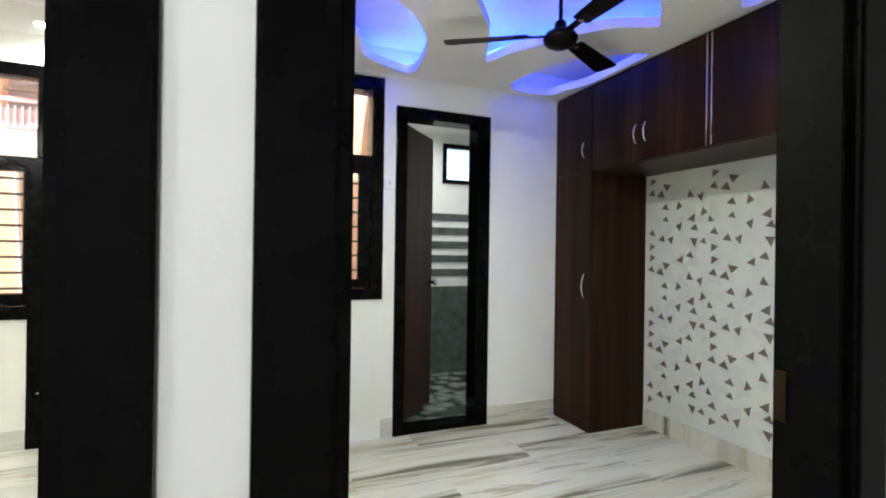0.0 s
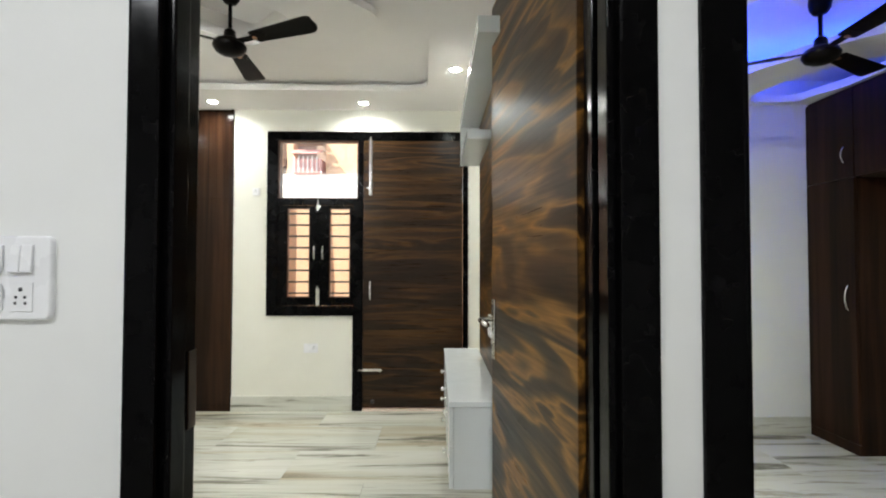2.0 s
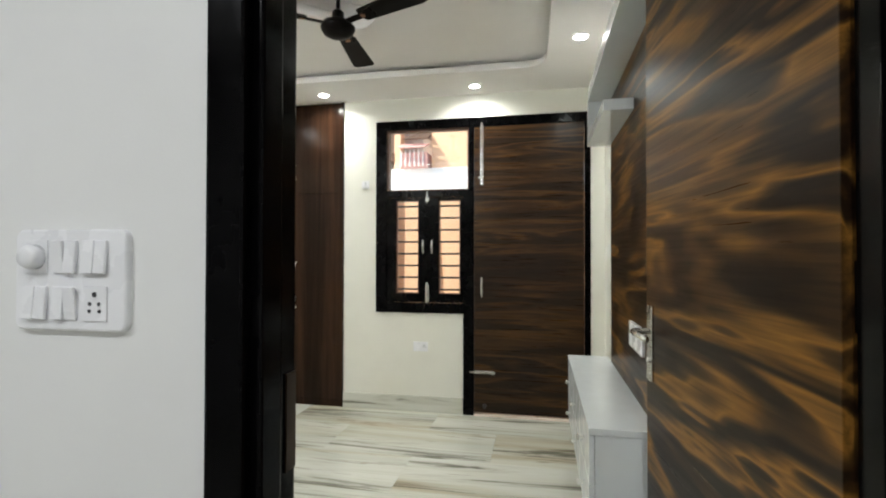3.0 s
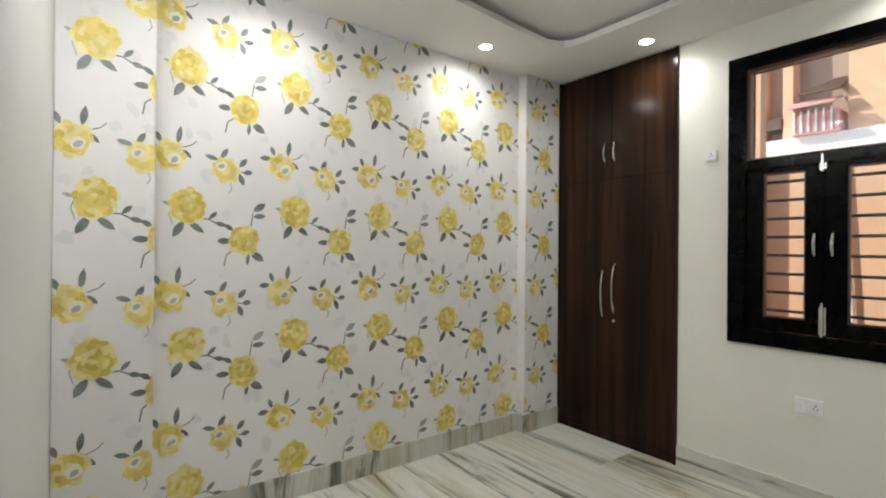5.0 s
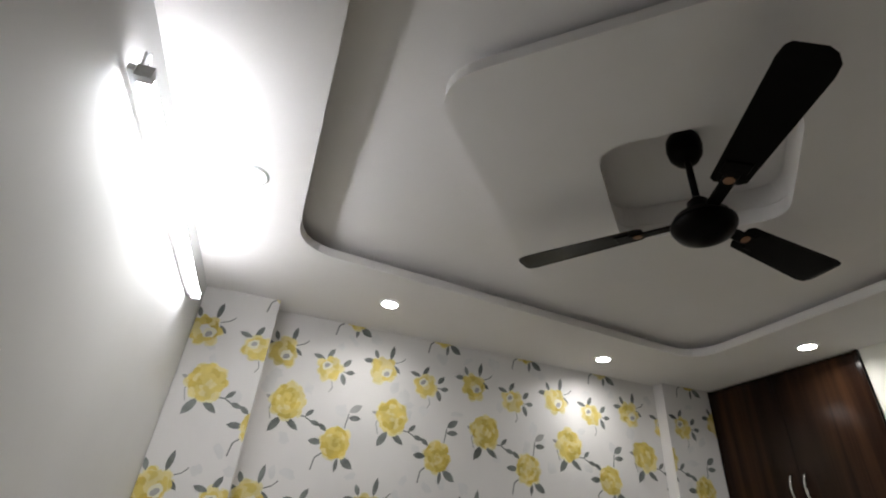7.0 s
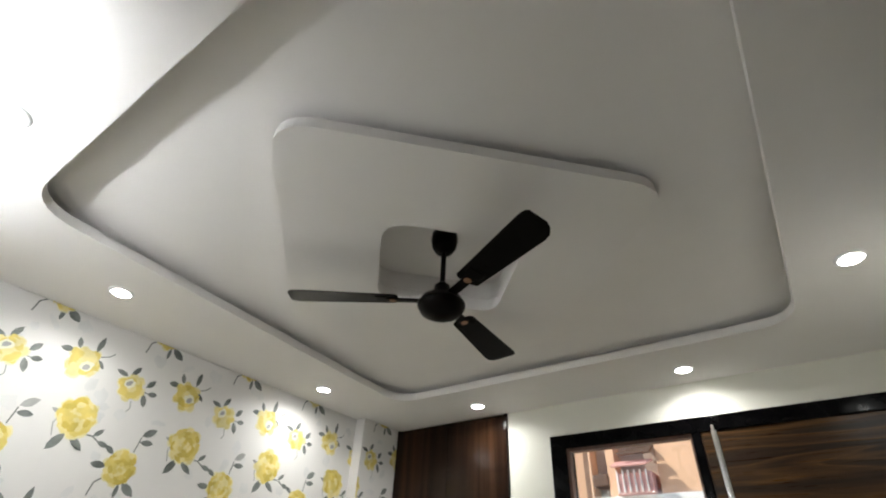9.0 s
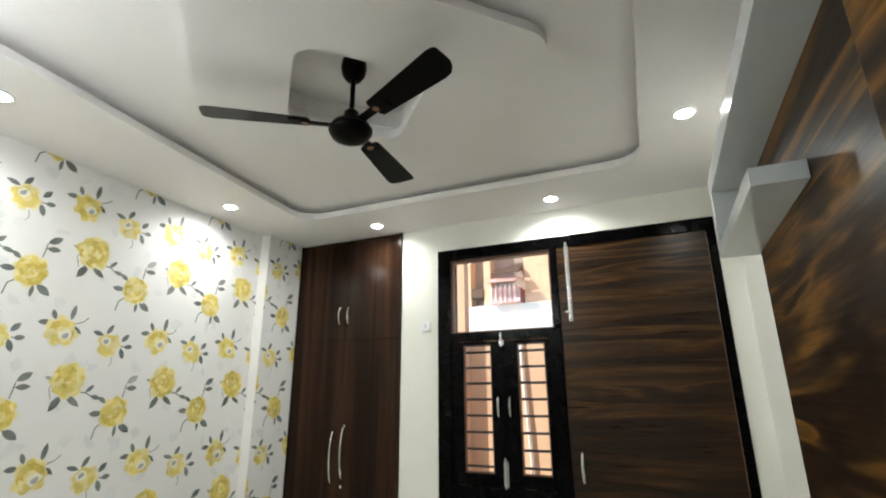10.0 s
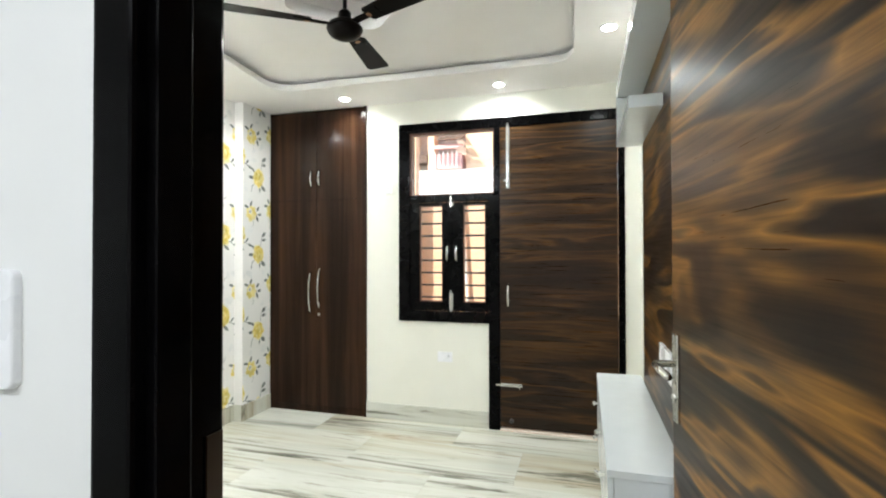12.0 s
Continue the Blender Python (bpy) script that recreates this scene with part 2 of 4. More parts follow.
PEACH = paint("peach_render", (0.80, 0.52, 0.34), 0.8, 0.10, 0.5)
PINK = paint("pale_pink_render", (0.78, 0.45, 0.42), 0.8, 0.06, 0.3)
CANOPY = plain("brown_canopy_tile", (0.13, 0.075, 0.05), 0.7, 0, 0.2)
# house wall behind the bays: its shade is put into the base colour
SHADED_GREIGE = paint("shaded_greige_render", (0.42, 0.34, 0.29), 0.85, 0.15, 0.4)
TILE_WHITE = plain("white_wall_tile", (0.72, 0.74, 0.72), 0.15, 0, 0.03)
TILE_DARK = plain("dark_wall_tile", (0.07, 0.085, 0.08), 0.2, 0, 0.3)
LAMP_FACE = glow("lamp_face", WARM, 60.0)
TUBE_FACE = glow("tube_face", (0.94, 0.98, 1.0), 46.0)
BLUE_LED = glow("blue_strip", (0.022, 0.066, 1.0), 19.0)


# ---- mesh makers ----
def mesh_object(name, bm, mats, parent=None, smooth=False):
    bmesh.ops.recalc_face_normals(bm, faces=bm.faces)
    me = bpy.data.meshes.new(name)
    bm.to_mesh(me)
    bm.free()
    for mt in mats if isinstance(mats, (list, tuple)) else [mats]:
        me.materials.append(mt)
    if smooth:
        for p in me.polygons:
            p.use_smooth = True
    ob = new(name, me)
    if parent:
        put_under(ob, parent)
    return ob


def put_under(ob, parent):
    ob.parent = parent
    ob.matrix_parent_inverse = parent.matrix_basis.inverted()
    return ob


def thing(name, place, label, category, group=""):
    e = new(name)
    e.empty_display_size = 0.05
    e.matrix_basis = place if isinstance(place, Matrix) else Matrix.Translation(place)
    return tagged(e, label, category, group)


def add_box(bm, x0, x1, y0, y1, z0, z1, slot=0):
    vs = [bm.verts.new((x, y, z)) for x in (x0, x1) for y in (y0, y1) for z in (z0, z1)]
    for q in ((0, 1, 3, 2), (4, 6, 7, 5), (0, 4, 5, 1), (2, 3, 7, 6), (0, 2, 6, 4), (1, 5, 7, 3)):
        bm.faces.new([vs[i] for i in q]).material_index = slot


def boxes(name, spans, mat, parent=None, bevel=0.0):
    bm = bmesh.new()
    for s in spans:
        add_box(bm, *s)
    bmesh.ops.recalc_face_normals(bm, faces=bm.faces)
    if bevel:
        bmesh.ops.bevel(bm, geom=bm.edges[:], offset=bevel, segments=2, affect="EDGES", profile=0.7)
    return mesh_object(name, bm, mat, parent)


def box(name, x0, x1, y0, y1, z0, z1, mat, parent=None, bevel=0.003):
    return boxes(name, [(x0, x1, y0, y1, z0, z1)], mat, parent, bevel)


def add_lathe(bm, profile, centre, steps=28, axis="Z", slot=0):
    rings = []
    for r, h in profile:
        ring = []
        for k in range(steps):
            a = 2 * math.pi * k / steps
            p = (r * math.cos(a), r * math.sin(a), h)
            if axis == "Y":
                p = (p[0], p[2], p[1])
            elif axis == "X":
                p = (p[2], p[0], p[1])
            ring.append(bm.verts.new(Vector(centre) + Vector(p)))
        rings.append(ring)
    for a, b in zip(rings, rings[1:]):
        for k in range(steps):
            bm.faces.new((a[k], a[(k + 1) % steps], b[(k + 1) % steps], b[k])).material_index = slot
    for ring in (rings[0], rings[-1]):
        bm.faces.new(ring).material_index = slot


def lathe(name, profile, centre, mat, parent=None, steps=28, axis="Z"):
    bm = bmesh.new()
    add_lathe(bm, profile, centre, steps, axis)
    ob = mesh_object(name, bm, mat, parent)
    for p in ob.data.polygons:
        p.use_smooth = len(p.vertices) == 4
    return ob


def tube(name, points, radius, mat, parent=None, steps=8):
    bm = bmesh.new()
    pts = [Vector(p) for p in points]
    rings = []
    for i, p in enumerate(pts):
        d = (pts[min(i + 1, len(pts) - 1)] - pts[max(i - 1, 0)]).normalized()
        u = d.cross(Vector((0.31, 0.2, 0.93))).normalized()
        w = d.cross(u)
        rings.append([bm.verts.new(p + radius * (math.cos(2 * math.pi * k / steps) * u + math.sin(2 * math.pi * k / steps) * w)) for k in range(steps)])
    for a, b in zip(rings, rings[1:]):
        for k in range(steps):
            bm.faces.new((a[k], a[(k + 1) % steps], b[(k + 1) % steps], b[k]))
    bm.faces.new(rings[0]), bm.faces.new(rings[-1])
    return mesh_object(name, bm, mat, parent, True)


def smooth_loop(points, per=8):
    """Closed soft curve through the points."""
    out, n = [], len(points)
    for i in range(n):
        p0, p1, p2, p3 = (Vector(points[(i + k) % n]) for k in (-1, 0, 1, 2))
        for s in range(per):
            t = s / per
            out.append(0.5 * (2 * p1 + (p2 - p0) * t + (2 * p0 - 5 * p1 + 4 * p2 - p3) * t * t + (3 * p1 - p0 - 3 * p2 + p3) * t ** 3))
    return [(p.x, p.y) for p in out]


def round_polygon(corners, r, per=7):
    out, n = [], len(corners)
    for i in range(n):
        p, a, b = Vector(corners[i]), Vector(corners[i - 1]), Vector(corners[(i + 1) % n])
        u, w = (a - p).normalized(), (b - p).normalized()
        s, e = p + u * r, p + w * r
        for k in range(per + 1):
            t = k / per
            q = s * (1 - t) ** 2 + p * 2 * t * (1 - t) + e * t * t
            out.append((q.x, q.y))
    return out


def plate(name, outer, holes, z0, z1, mat, parent=None):
    """A level board with a free outline and holes through it."""
    bm = bmesh.new()
    edges, loops = [], []
    for loop in [outer, *holes]:
        vs = [bm.verts.new((x, y, z0)) for x, y in loop]
        edges += [bm.edges.new((vs[i], vs[(i + 1) % len(vs)])) for i in range(len(vs))]
    bmesh.ops.triangle_fill(bm, use_beauty=True, use_dissolve=False, edges=edges)
    ext = bmesh.ops.extrude_face_region(bm, geom=bm.faces[:])
    bmesh.ops.translate(bm, verts=[g for g in ext["geom"] if isinstance(g, bmesh.types.BMVert)], vec=(0, 0, z1 - z0))
    return mesh_object(name, bm, mat, parent)


def rect(x0, x1, y0, y1):
    return [(x0, y0), (x1, y0), (x1, y1), (x0, y1)]


def structure(ob, label):
    return tagged(ob, label, kind="structure")


# ---- the setting: levels and lines of the plan ----
HALL_FACE, ROOM_FACE = 0.80, 0.935      # wall that holds both bedroom doors
WIN_FACE = 3.88                       # window wall of the flowered bedroom
WEST, EAST = -2.44, 0.525             # its side walls
A0, A1 = -0.409, 0.583                 # outer edges of the first door frame
B0, B1 = 0.664, 1.735                 # outer edges of the second door frame
FRAME_TOP = 2.27
B_WEST, B_EAST, B_FAR = 0.70, 3.28, 3.32
TALL = 2.75

# wall between hall and bedrooms
structure(plate("wall_south", [(-2.7, HALL_FACE), (A0, HALL_FACE), (A0, ROOM_FACE), (WEST, 1.005), (-2.7, 1.005)], [], 0, TALL, WHITE), "smooth white painted plaster wall beside the doorway")
structure(boxes("wall_doors", [(A1, B0, HALL_FACE, ROOM_FACE, 0, TALL), (B1, 3.6, HALL_FACE, ROOM_FACE, 0, TALL), (A0, A1, HALL_FACE, ROOM_FACE, FRAME_TOP, TALL), (B0, B1, HALL_FACE, ROOM_FACE, FRAME_TOP, TALL)], WHITE), "smooth white painted plaster wall with two doorways")
# flowered bedroom
wall_flower = structure(boxes("wall_west", [(WEST - 0.2, WEST, 1.006, 4.1, 0, TALL), (WEST, -2.325, 1.003, 1.325, 0, TALL), (WEST, -2.365, 3.525, WIN_FACE, 0, TALL)], PAPER), "wall with two shallow piers papered in yellow roses on white")
structure(boxes("wall_east", [(EAST, B_WEST, ROOM_FACE, 4.1, 0, TALL)], CREAM), "cream painted wall behind the television panel")
W0, W1, WB = -1.215, 0.425, 0.766
DX0 = -0.515
structure(boxes("wall_north", [(WEST, -2.365, WIN_FACE, 4.1, 0, TALL), (-2.365, -1.49, 4.02, 4.1, 0, TALL), (-2.365, -1.49, WIN_FACE, 4.02, SOFFIT + 0.02, TALL), (-1.49, W0, WIN_FACE, 4.1, 0, TALL), (W0, DX0, WIN_FACE, 4.1, 0, WB), (W0, W1, WIN_FACE, 4.1, FRAME_TOP, TALL), (W1, EAST, WIN_FACE, 4.1, 0, TALL)], CREAM), "cream painted wall with a window and a balcony door")

# false ceiling of the flowered bedroom
outer = rect(WEST, EAST, ROOM_FACE, WIN_FACE)
tray = round_polygon([(-1.79, 1.335), (0.15, 1.335), (0.10, 3.41), (-1.98, 3.41)], 0.17)
structure(plate("ceiling", outer, [tray], SOFFIT, SOFFIT + 0.034, CEIL_WHITE), "white plaster false ceiling with a round-cornered tray")
structure(plate("ceiling_cove", outer, [round_polygon([(-1.85, 1.285), (0.20, 1.285), (0.16, 3.48), (-2.04, 3.48)], 0.2)], SOFFIT + 0.0345, TRAY_TOP + 0.003, CEIL_WHITE), "white plaster upstand set back above the tray edge")
diamond = round_polygon([(-0.88, 1.555), (-0.10, 2.375), (-0.93, 3.145), (-1.70, 2.335)], 0.13)
opening = round_polygon([(-0.905, 2.035), (-0.57, 2.38), (-0.905, 2.735), (-1.24, 2.38)], 0.09)
structure(plate("ceiling_panel", diamond, [opening], 2.460, 2.497, CEIL_WHITE), "white turned square plaster panel with a square opening round the fan")

neck = round_polygon([(-0.895, 1.655), (-0.195, 2.395), (-0.935, 3.085), (-1.63, 2.35)], 0.13)
neck_opening = round_polygon([(-0.905, 2.015), (-0.55, 2.38), (-0.905, 2.755), (-1.26, 2.38)], 0.09)
structure(plate("ceiling_tray", outer, [neck_opening], TRAY_TOP + 0.004, FAN_TOP - 0.002, CEIL_WHITE), "flat white top of the ceiling tray, open above the fan")
structure(box("ceiling_slab", WEST, EAST, ROOM_FACE, WIN_FACE, FAN_TOP, FAN_TOP + 0.08, CEIL_WHITE, bevel=0), "white ceiling slab that the fan hangs from")
structure(plate("ceiling_neck", neck, [neck_opening], 2.4975, TRAY_TOP + 0.002, CEIL_WHITE), "white plaster core that carries the turned square panel")

# second bedroom
structure(boxes("wall_b_west", [(B_WEST, B_WEST + 0.02, ROOM_FACE, B_FAR, 0, TALL)], WHITE), "white painted bedroom wall")
BD0, BD1, BDT = 1.563, 2.245, 2.14
BW0, BW1, BWB, BWT = 0.86, 1.482, 0.89, 2.30
structure(boxes("wall_b_north", [(B_WEST + 0.02, BW0, B_FAR, 3.5, 0, TALL), (BW0, BW1, B_FAR, 3.5, 0, BWB), (BW0, BW1, B_FAR, 3.5, BWT, TALL), (BW1, BD0, B_FAR, 3.5, 0, TALL), (BD0, BD1, B_FAR, 3.5, BDT, TALL), (BD1, B_EAST + 0.2, B_FAR, 3.5, 0, TALL)], WHITE), "white painted wall with a window and a bathroom door")
wall_b = structure(boxes("wall_b_east", [(B_EAST, B_EAST + 0.2, ROOM_FACE, B_FAR, 0, TALL)], PAPER_B), "wall papered with small taupe triangles on pale grey")
B_HOLES = [
    smooth_loop([(1.29, 3.07), (1.22, 2.87), (1.10, 2.72), (1.02, 2.38), (1.14, 2.24), (1.28, 2.40), (1.43, 2.54), (1.56, 2.76), (1.625, 3.0), (1.63, 3.23), (1.48, 3.20)]),
    smooth_loop([(1.50, 2.12), (1.64, 2.29), (1.74, 2.41), (1.84, 2.56), (1.97, 2.86), (2.00, 2.85), (2.05, 2.70), (2.13, 2.57), (2.24, 2.37), (2.37, 2.22), (2.54, 2.13), (2.53, 2.09), (2.38, 1.95), (2.0, 1.72), (1.65, 1.80)]),
    smooth_loop([(2.41, 3.26), (2.31, 3.15), (2.34, 2.88), (2.42, 2.69), (2.60, 2.49), (2.76, 2.40), (2.785, 2.48), (2.785, 2.72), (2.78, 2.95), (2.72, 3.12), (2.67, 3.25)]),
    smooth_loop([(2.77, 1.81), (2.66, 1.77), (2.52, 1.70), (2.46, 1.52), (2.60, 1.42), (2.77, 1.50)]),
]
# the side of each recess under which its light strip lies
B_GLOW = [(1.0, 0.15), (-1.0, 0.3), (-0.8, -0.6), (-0.3, 1.0)]
structure(plate("ceiling_b", rect(B_WEST + 0.02, B_EAST, ROOM_FACE, B_FAR), B_HOLES, B_CEIL, B_CEIL + 0.05, CEIL_WHITE), "white plaster ceiling cut with flowing curves lit blue")
structure(box("ceiling_b_upper", B_WEST + 0.02, B_EAST, ROOM_FACE, B_FAR, B_CEIL + 0.17, B_CEIL + 0.3, CEIL_WHITE, bevel=0), "upper white ceiling above the curved openings")

# hall round the doorways
structure(boxes("wall_hall", [(-2.7, 3.6, -2.0, -1.85, 0, TALL), (-2.7, -2.55, -1.85, HALL_FACE, 0, TALL), (3.45, 3.6, -1.85, HALL_FACE, 0, TALL)], WHITE), "white painted hall walls")
structure(box("ceiling_hall", -2.55, 3.45, -1.85, HALL_FACE, 2.55, 2.7, CEIL_WHITE, bevel=0), "white hall ceiling")

# bathroom behind the second bedroom
structure(boxes("wall_bathroom", [(1.5, 1.55, 3.5, 4.7, 0, TALL), (3.1, 3.2, 3.5, 4.7, 0, TALL), (1.5, 2.45, 4.7, 4.8, 0, TALL), (2.82, 3.2, 4.7, 4.8, 0, TALL), (2.45, 2.82, 4.7, 4.8, 0, 1.86), (2.45, 2.82, 4.7, 4.8, 2.25, TALL)], TILE_WHITE), "white tiled bathroom walls")
structure(box("bathroom_outer_render", 1.47, 1.498, 3.502, 4.8, -0.1, TALL, PEACH, bevel=0), "peach rendered outer face of the bathroom")
structure(box("ceiling_bathroom", 1.55, 3.1, 3.5, 4.7, 2.33, 2.45, CEIL_WHITE, bevel=0), "white bathroom ceiling")

# balcony beyond the window
structure(boxes("balcony_wall", [(-2.6, 3.2, 5.25, 5.4, -0.1, 1.87), (-2.6, -2.45, 4.1, 5.25, -0.1, 0.9), (0.62, 0.70, 4.1, 5.25, -0.1, 0.9), (-1.75, -1.52, 5.14, 5.25, -0.1, 2.9)], PEACH), "sunlit peach rendered balcony wall")
structure(box("ground", -60, 60, -60, 60, -0.4, -0.3, JOINT, bevel=0), "pale ground far below the building")


# ---- frames, doors, windows ----
def door_frame(name, x0, x1, top, y0, y1, width, label, face=0.012, extra=0.0):
    """Two jambs and a head; extra widens the second jamb."""
    f = structure(boxes(name, [(x0, x0 + width, y0 - face, y1, 0, top), (x1 - width - extra, x1, y0 - face, y1, 0, top), (x0 + width, x1 - width - extra, y0 - face, y1, top - width, top)], BLACK_WOOD, bevel=0.006), label)
    mid = y0 + (y1 - y0) * 0.45
    boxes("door_stop", [(x0 + width, x0 + width + 0.018, mid - 0.055, mid, 0, top - width), (x1 - width - extra - 0.018, x1 - width - extra, mid - 0.055, mid, 0, top - width), (x0 + width + 0.018, x1 - width - extra - 0.018, mid - 0.055, mid, top - width - 0.018, top - width)], BLACK_WOOD, f, 0.004)
    return f


frame_a = door_frame("door_1_frame", A0, A1, FRAME_TOP, HALL_FACE, 0.94, 0.061, "black-brown polished wooden door frame", extra=0.013)
frame_b = door_frame("door_2_frame", B0, B1, FRAME_TOP, HALL_FACE, 0.94, 0.084, "black-brown polished wooden door frame of second bedroom")
box("jamb_rebate", A1 - 0.097, A1 - 0.075, 0.885, 0.9395, 0, FRAME_TOP - 0.062, BLACK_WOOD, frame_a, 0.003)
box("strike_plate", B1 - 0.0875, B1 - 0.0845, 0.912, 0.935, 0.88, 0.98, plain("bronze_plate", (0.04, 0.026, 0.015), 0.4, 1.0), frame_b, 0)
box("strike_plate", A0 + 0.0615, A0 + 0.0645, 0.905, 0.935, 0.86, 1.02, plain("tarnished_plate", (0.07, 0.045, 0.03), 0.4, 1.0), frame_a, 0)


def arc_handle(name, base, length, out, radius, parent, drop=(0, 0, 1)):
    """Bowed bar pull with two feet."""
    b, o, d = Vector(base), Vector(out), Vector(drop)
    pts = []
    for k in range(13):
        t = k / 12
        pts.append(b + d * (length * (t - 0.5)) + o * math.sin(math.pi * t) ** 0.6)
    return tube(name, pts, radius, STEEL, parent)


# open leaf of the first doorway, hinged at its frame
leaf_angle = math.degrees(math.atan2(0.38 - 0.475, 1.722 - 0.936))
door_a = thing("bedroom_door", pose(0.507, 0.953, 0.008, 0, 0, 90 - leaf_angle), "open walnut-figured door leaf with a steel lever handle", "door")
LEAF = 0.80


def local(ob, parent):
    ob.parent = parent
    return ob


local(box("leaf", 0, LEAF, 0.0, 0.034, 0, 2.175, DOOR_LEAF, None, 0.002), door_a)
local(box("handle_plate", LEAF - 0.062, LEAF - 0.022, 0.034, 0.042, 0.84, 1.06, STEEL, None, 0.002), door_a)
local(tube("lever", [(LEAF - 0.042, 0.042, 0.985), (LEAF - 0.042, 0.085, 0.985), (LEAF - 0.055, 0.092, 0.985), (LEAF - 0.10, 0.093, 0.983), (LEAF - 0.165, 0.090, 0.98)], 0.009, STEEL), door_a)
local(lathe("key_cylinder", [(0.009, 0), (0.009, 0.006)], (LEAF - 0.042, 0.042, 0.90), STEEL, None, 14, "Y"), door_a)
for hz in (0.25, 1.1, 1.95):
    local(lathe("hinge", [(0.0055, 0), (0.0055, 0.1)], (-0.003, 0.012, hz), BLACK_WOOD, None, 12), door_a)

# window and balcony door set in one frame
FY0, FY1 = 3.862, 4.0
win = structure(boxes("window_1", [
    (W0, W1, FY0, FY1, 2.20, FRAME_TOP), (W0, W0 + 0.085, FY0, FY1, WB, 2.20), (DX0, -0.432, FY0, FY1, 0, 1.72), (-0.474, -0.432, FY0, FY1, 1.72, 2.20), (W1 - 0.045, W1, FY0, FY1, 0, 2.20),
    (W0 + 0.085, DX0, FY0, FY1, WB, WB + 0.08), (W0 + 0.085, DX0, FY0, FY1, 1.665, 1.72)], BLACK_WOOD, bevel=0.006), "black-brown wooden window frame with a fixed light over two sashes")
boxes("transom_bead", [(-1.13, -1.113, FY0 + 0.02, FY0 + 0.06, 1.72, 2.20), (-0.486, -0.474, FY0 + 0.02, FY0 + 0.06, 1.72, 2.20), (-1.113, -0.486, FY0 + 0.02, FY0 + 0.06, 2.183, 2.20), (-1.113, -0.486, FY0 + 0.02, FY0 + 0.06, 1.72, 1.729)], BEAD, win, 0.002)


def pane(name, x0, x1, y, z0, z1, parent, mat=None):
    ob = box(name, x0, x1, y, y + 0.005, z0, z1, mat or GLASS, parent, 0)
    ob.visible_shadow = False
    return ob


pane("pane", -1.113, -0.486, FY0 + 0.035, 1.729, 2.183, win)
for x0, x1 in ((-1.128, -0.7935), (-0.7925, DX0 - 0.002)):
    g0, g1 = (x0 + 0.078, x1 - 0.075) if x0 < -1 else (x0 + 0.085, x1 - 0.022)
    sash = boxes("sash", [(x0, g0, FY0 + 0.012, FY0 + 0.05, WB + 0.082, 1.663), (g1, x1, FY0 + 0.012, FY0 + 0.05, WB + 0.082, 1.663), (g0, g1, FY0 + 0.012, FY0 + 0.05, WB + 0.082, 0.915), (g0, g1, FY0 + 0.012, FY0 + 0.05, 1.642, 1.663)], BLACK_WOOD, win, 0.004)
    pane("pane", g0 + 0.008, g1 - 0.008, FY0 + 0.03, 0.923, 1.634, win)
    boxes("glazing_bead", [(g0, g0 + 0.008, FY0 + 0.02, FY0 + 0.046, 0.915, 1.642), (g1 - 0.008, g1, FY0 + 0.02, FY0 + 0.046, 0.915, 1.642), (g0 + 0.008, g1 - 0.008, FY0 + 0.02, FY0 + 0.046, 0.915, 0.923), (g0 + 0.008, g1 - 0.008, FY0 + 0.02, FY0 + 0.046, 1.634, 1.642)], BEAD, win, 0.001)
    for k in range(8):
        bz = 0.945 + k * 0.094
        tube("grille_bar", [(g0 - 0.03, FY0 + 0.085, bz), (g1 + 0.03, FY0 + 0.085, bz)], 0.0082, BACKING, win, 6)
arc_handle("sash_pull", (-0.828, FY0 + 0.010, 1.28), 0.115, (0, -0.026, 0), 0.0075, win)
arc_handle("sash_pull", (-0.758, FY0 + 0.010, 1.28), 0.115, (0, -0.026, 0), 0.0075, win)
for tz, ln in ((1.635, 0.055), (0.855, 0.13)):
    boxes("tower_bolt", [(-0.812, -0.784, FY0 + 0.004, FY0 + 0.012, tz, tz + ln), (-0.803, -0.793, FY0 - 0.006, FY0 + 0.004, tz - 0.01, tz + ln + 0.02)], STEEL, win, 0.002)

balcony_door = thing("balcony_door", (-0.03, 3.90, 0), "closed walnut-figured flush door with steel bolts and pull", "door")
box("leaf", -0.430, W1 - 0.047, 3.872, 3.91, 0.026, 2.198, DOOR_X, balcony_door, 0.002)
boxes("tall_bolt", [(-0.384, -0.360, 3.864, 3.872, 1.75, 2.21), (-0.378, -0.366, 3.852, 3.864, 1.755, 2.222), (-0.40, -0.366, 3.850, 3.860, 1.80, 1.812)], STEEL, balcony_door, 0.002)
arc_handle("pull", (-0.372, 3.870, 0.972), 0.16, (0, -0.032, 0), 0.009, balcony_door)
boxes("latch_bolt", [(-0.425, -0.275, 3.864, 3.872, 0.318, 0.342), (-0.462, -0.27, 3.852, 3.864, 0.325, 0.336), (-0.292, -0.284, 3.842, 3.856, 0.31, 0.33)], STEEL, balcony_door, 0.002)
lathe("door_stop_knob", [(0.016, 0), (0.014, -0.02), (0.008, -0.024)], (-0.35, 3.872, 0.075), HOLE, balcony_door, 16, "Y")

# pale pink colour imitates the sunlit line in the door gap
structure(box("threshold", DX0 + 0.085, W1 - 0.047, 3.848, 3.912, 0.001, 0.016, SILL, bevel=0.003), "threshold strip coloured pink like sunlight through the gap under the balcony door")

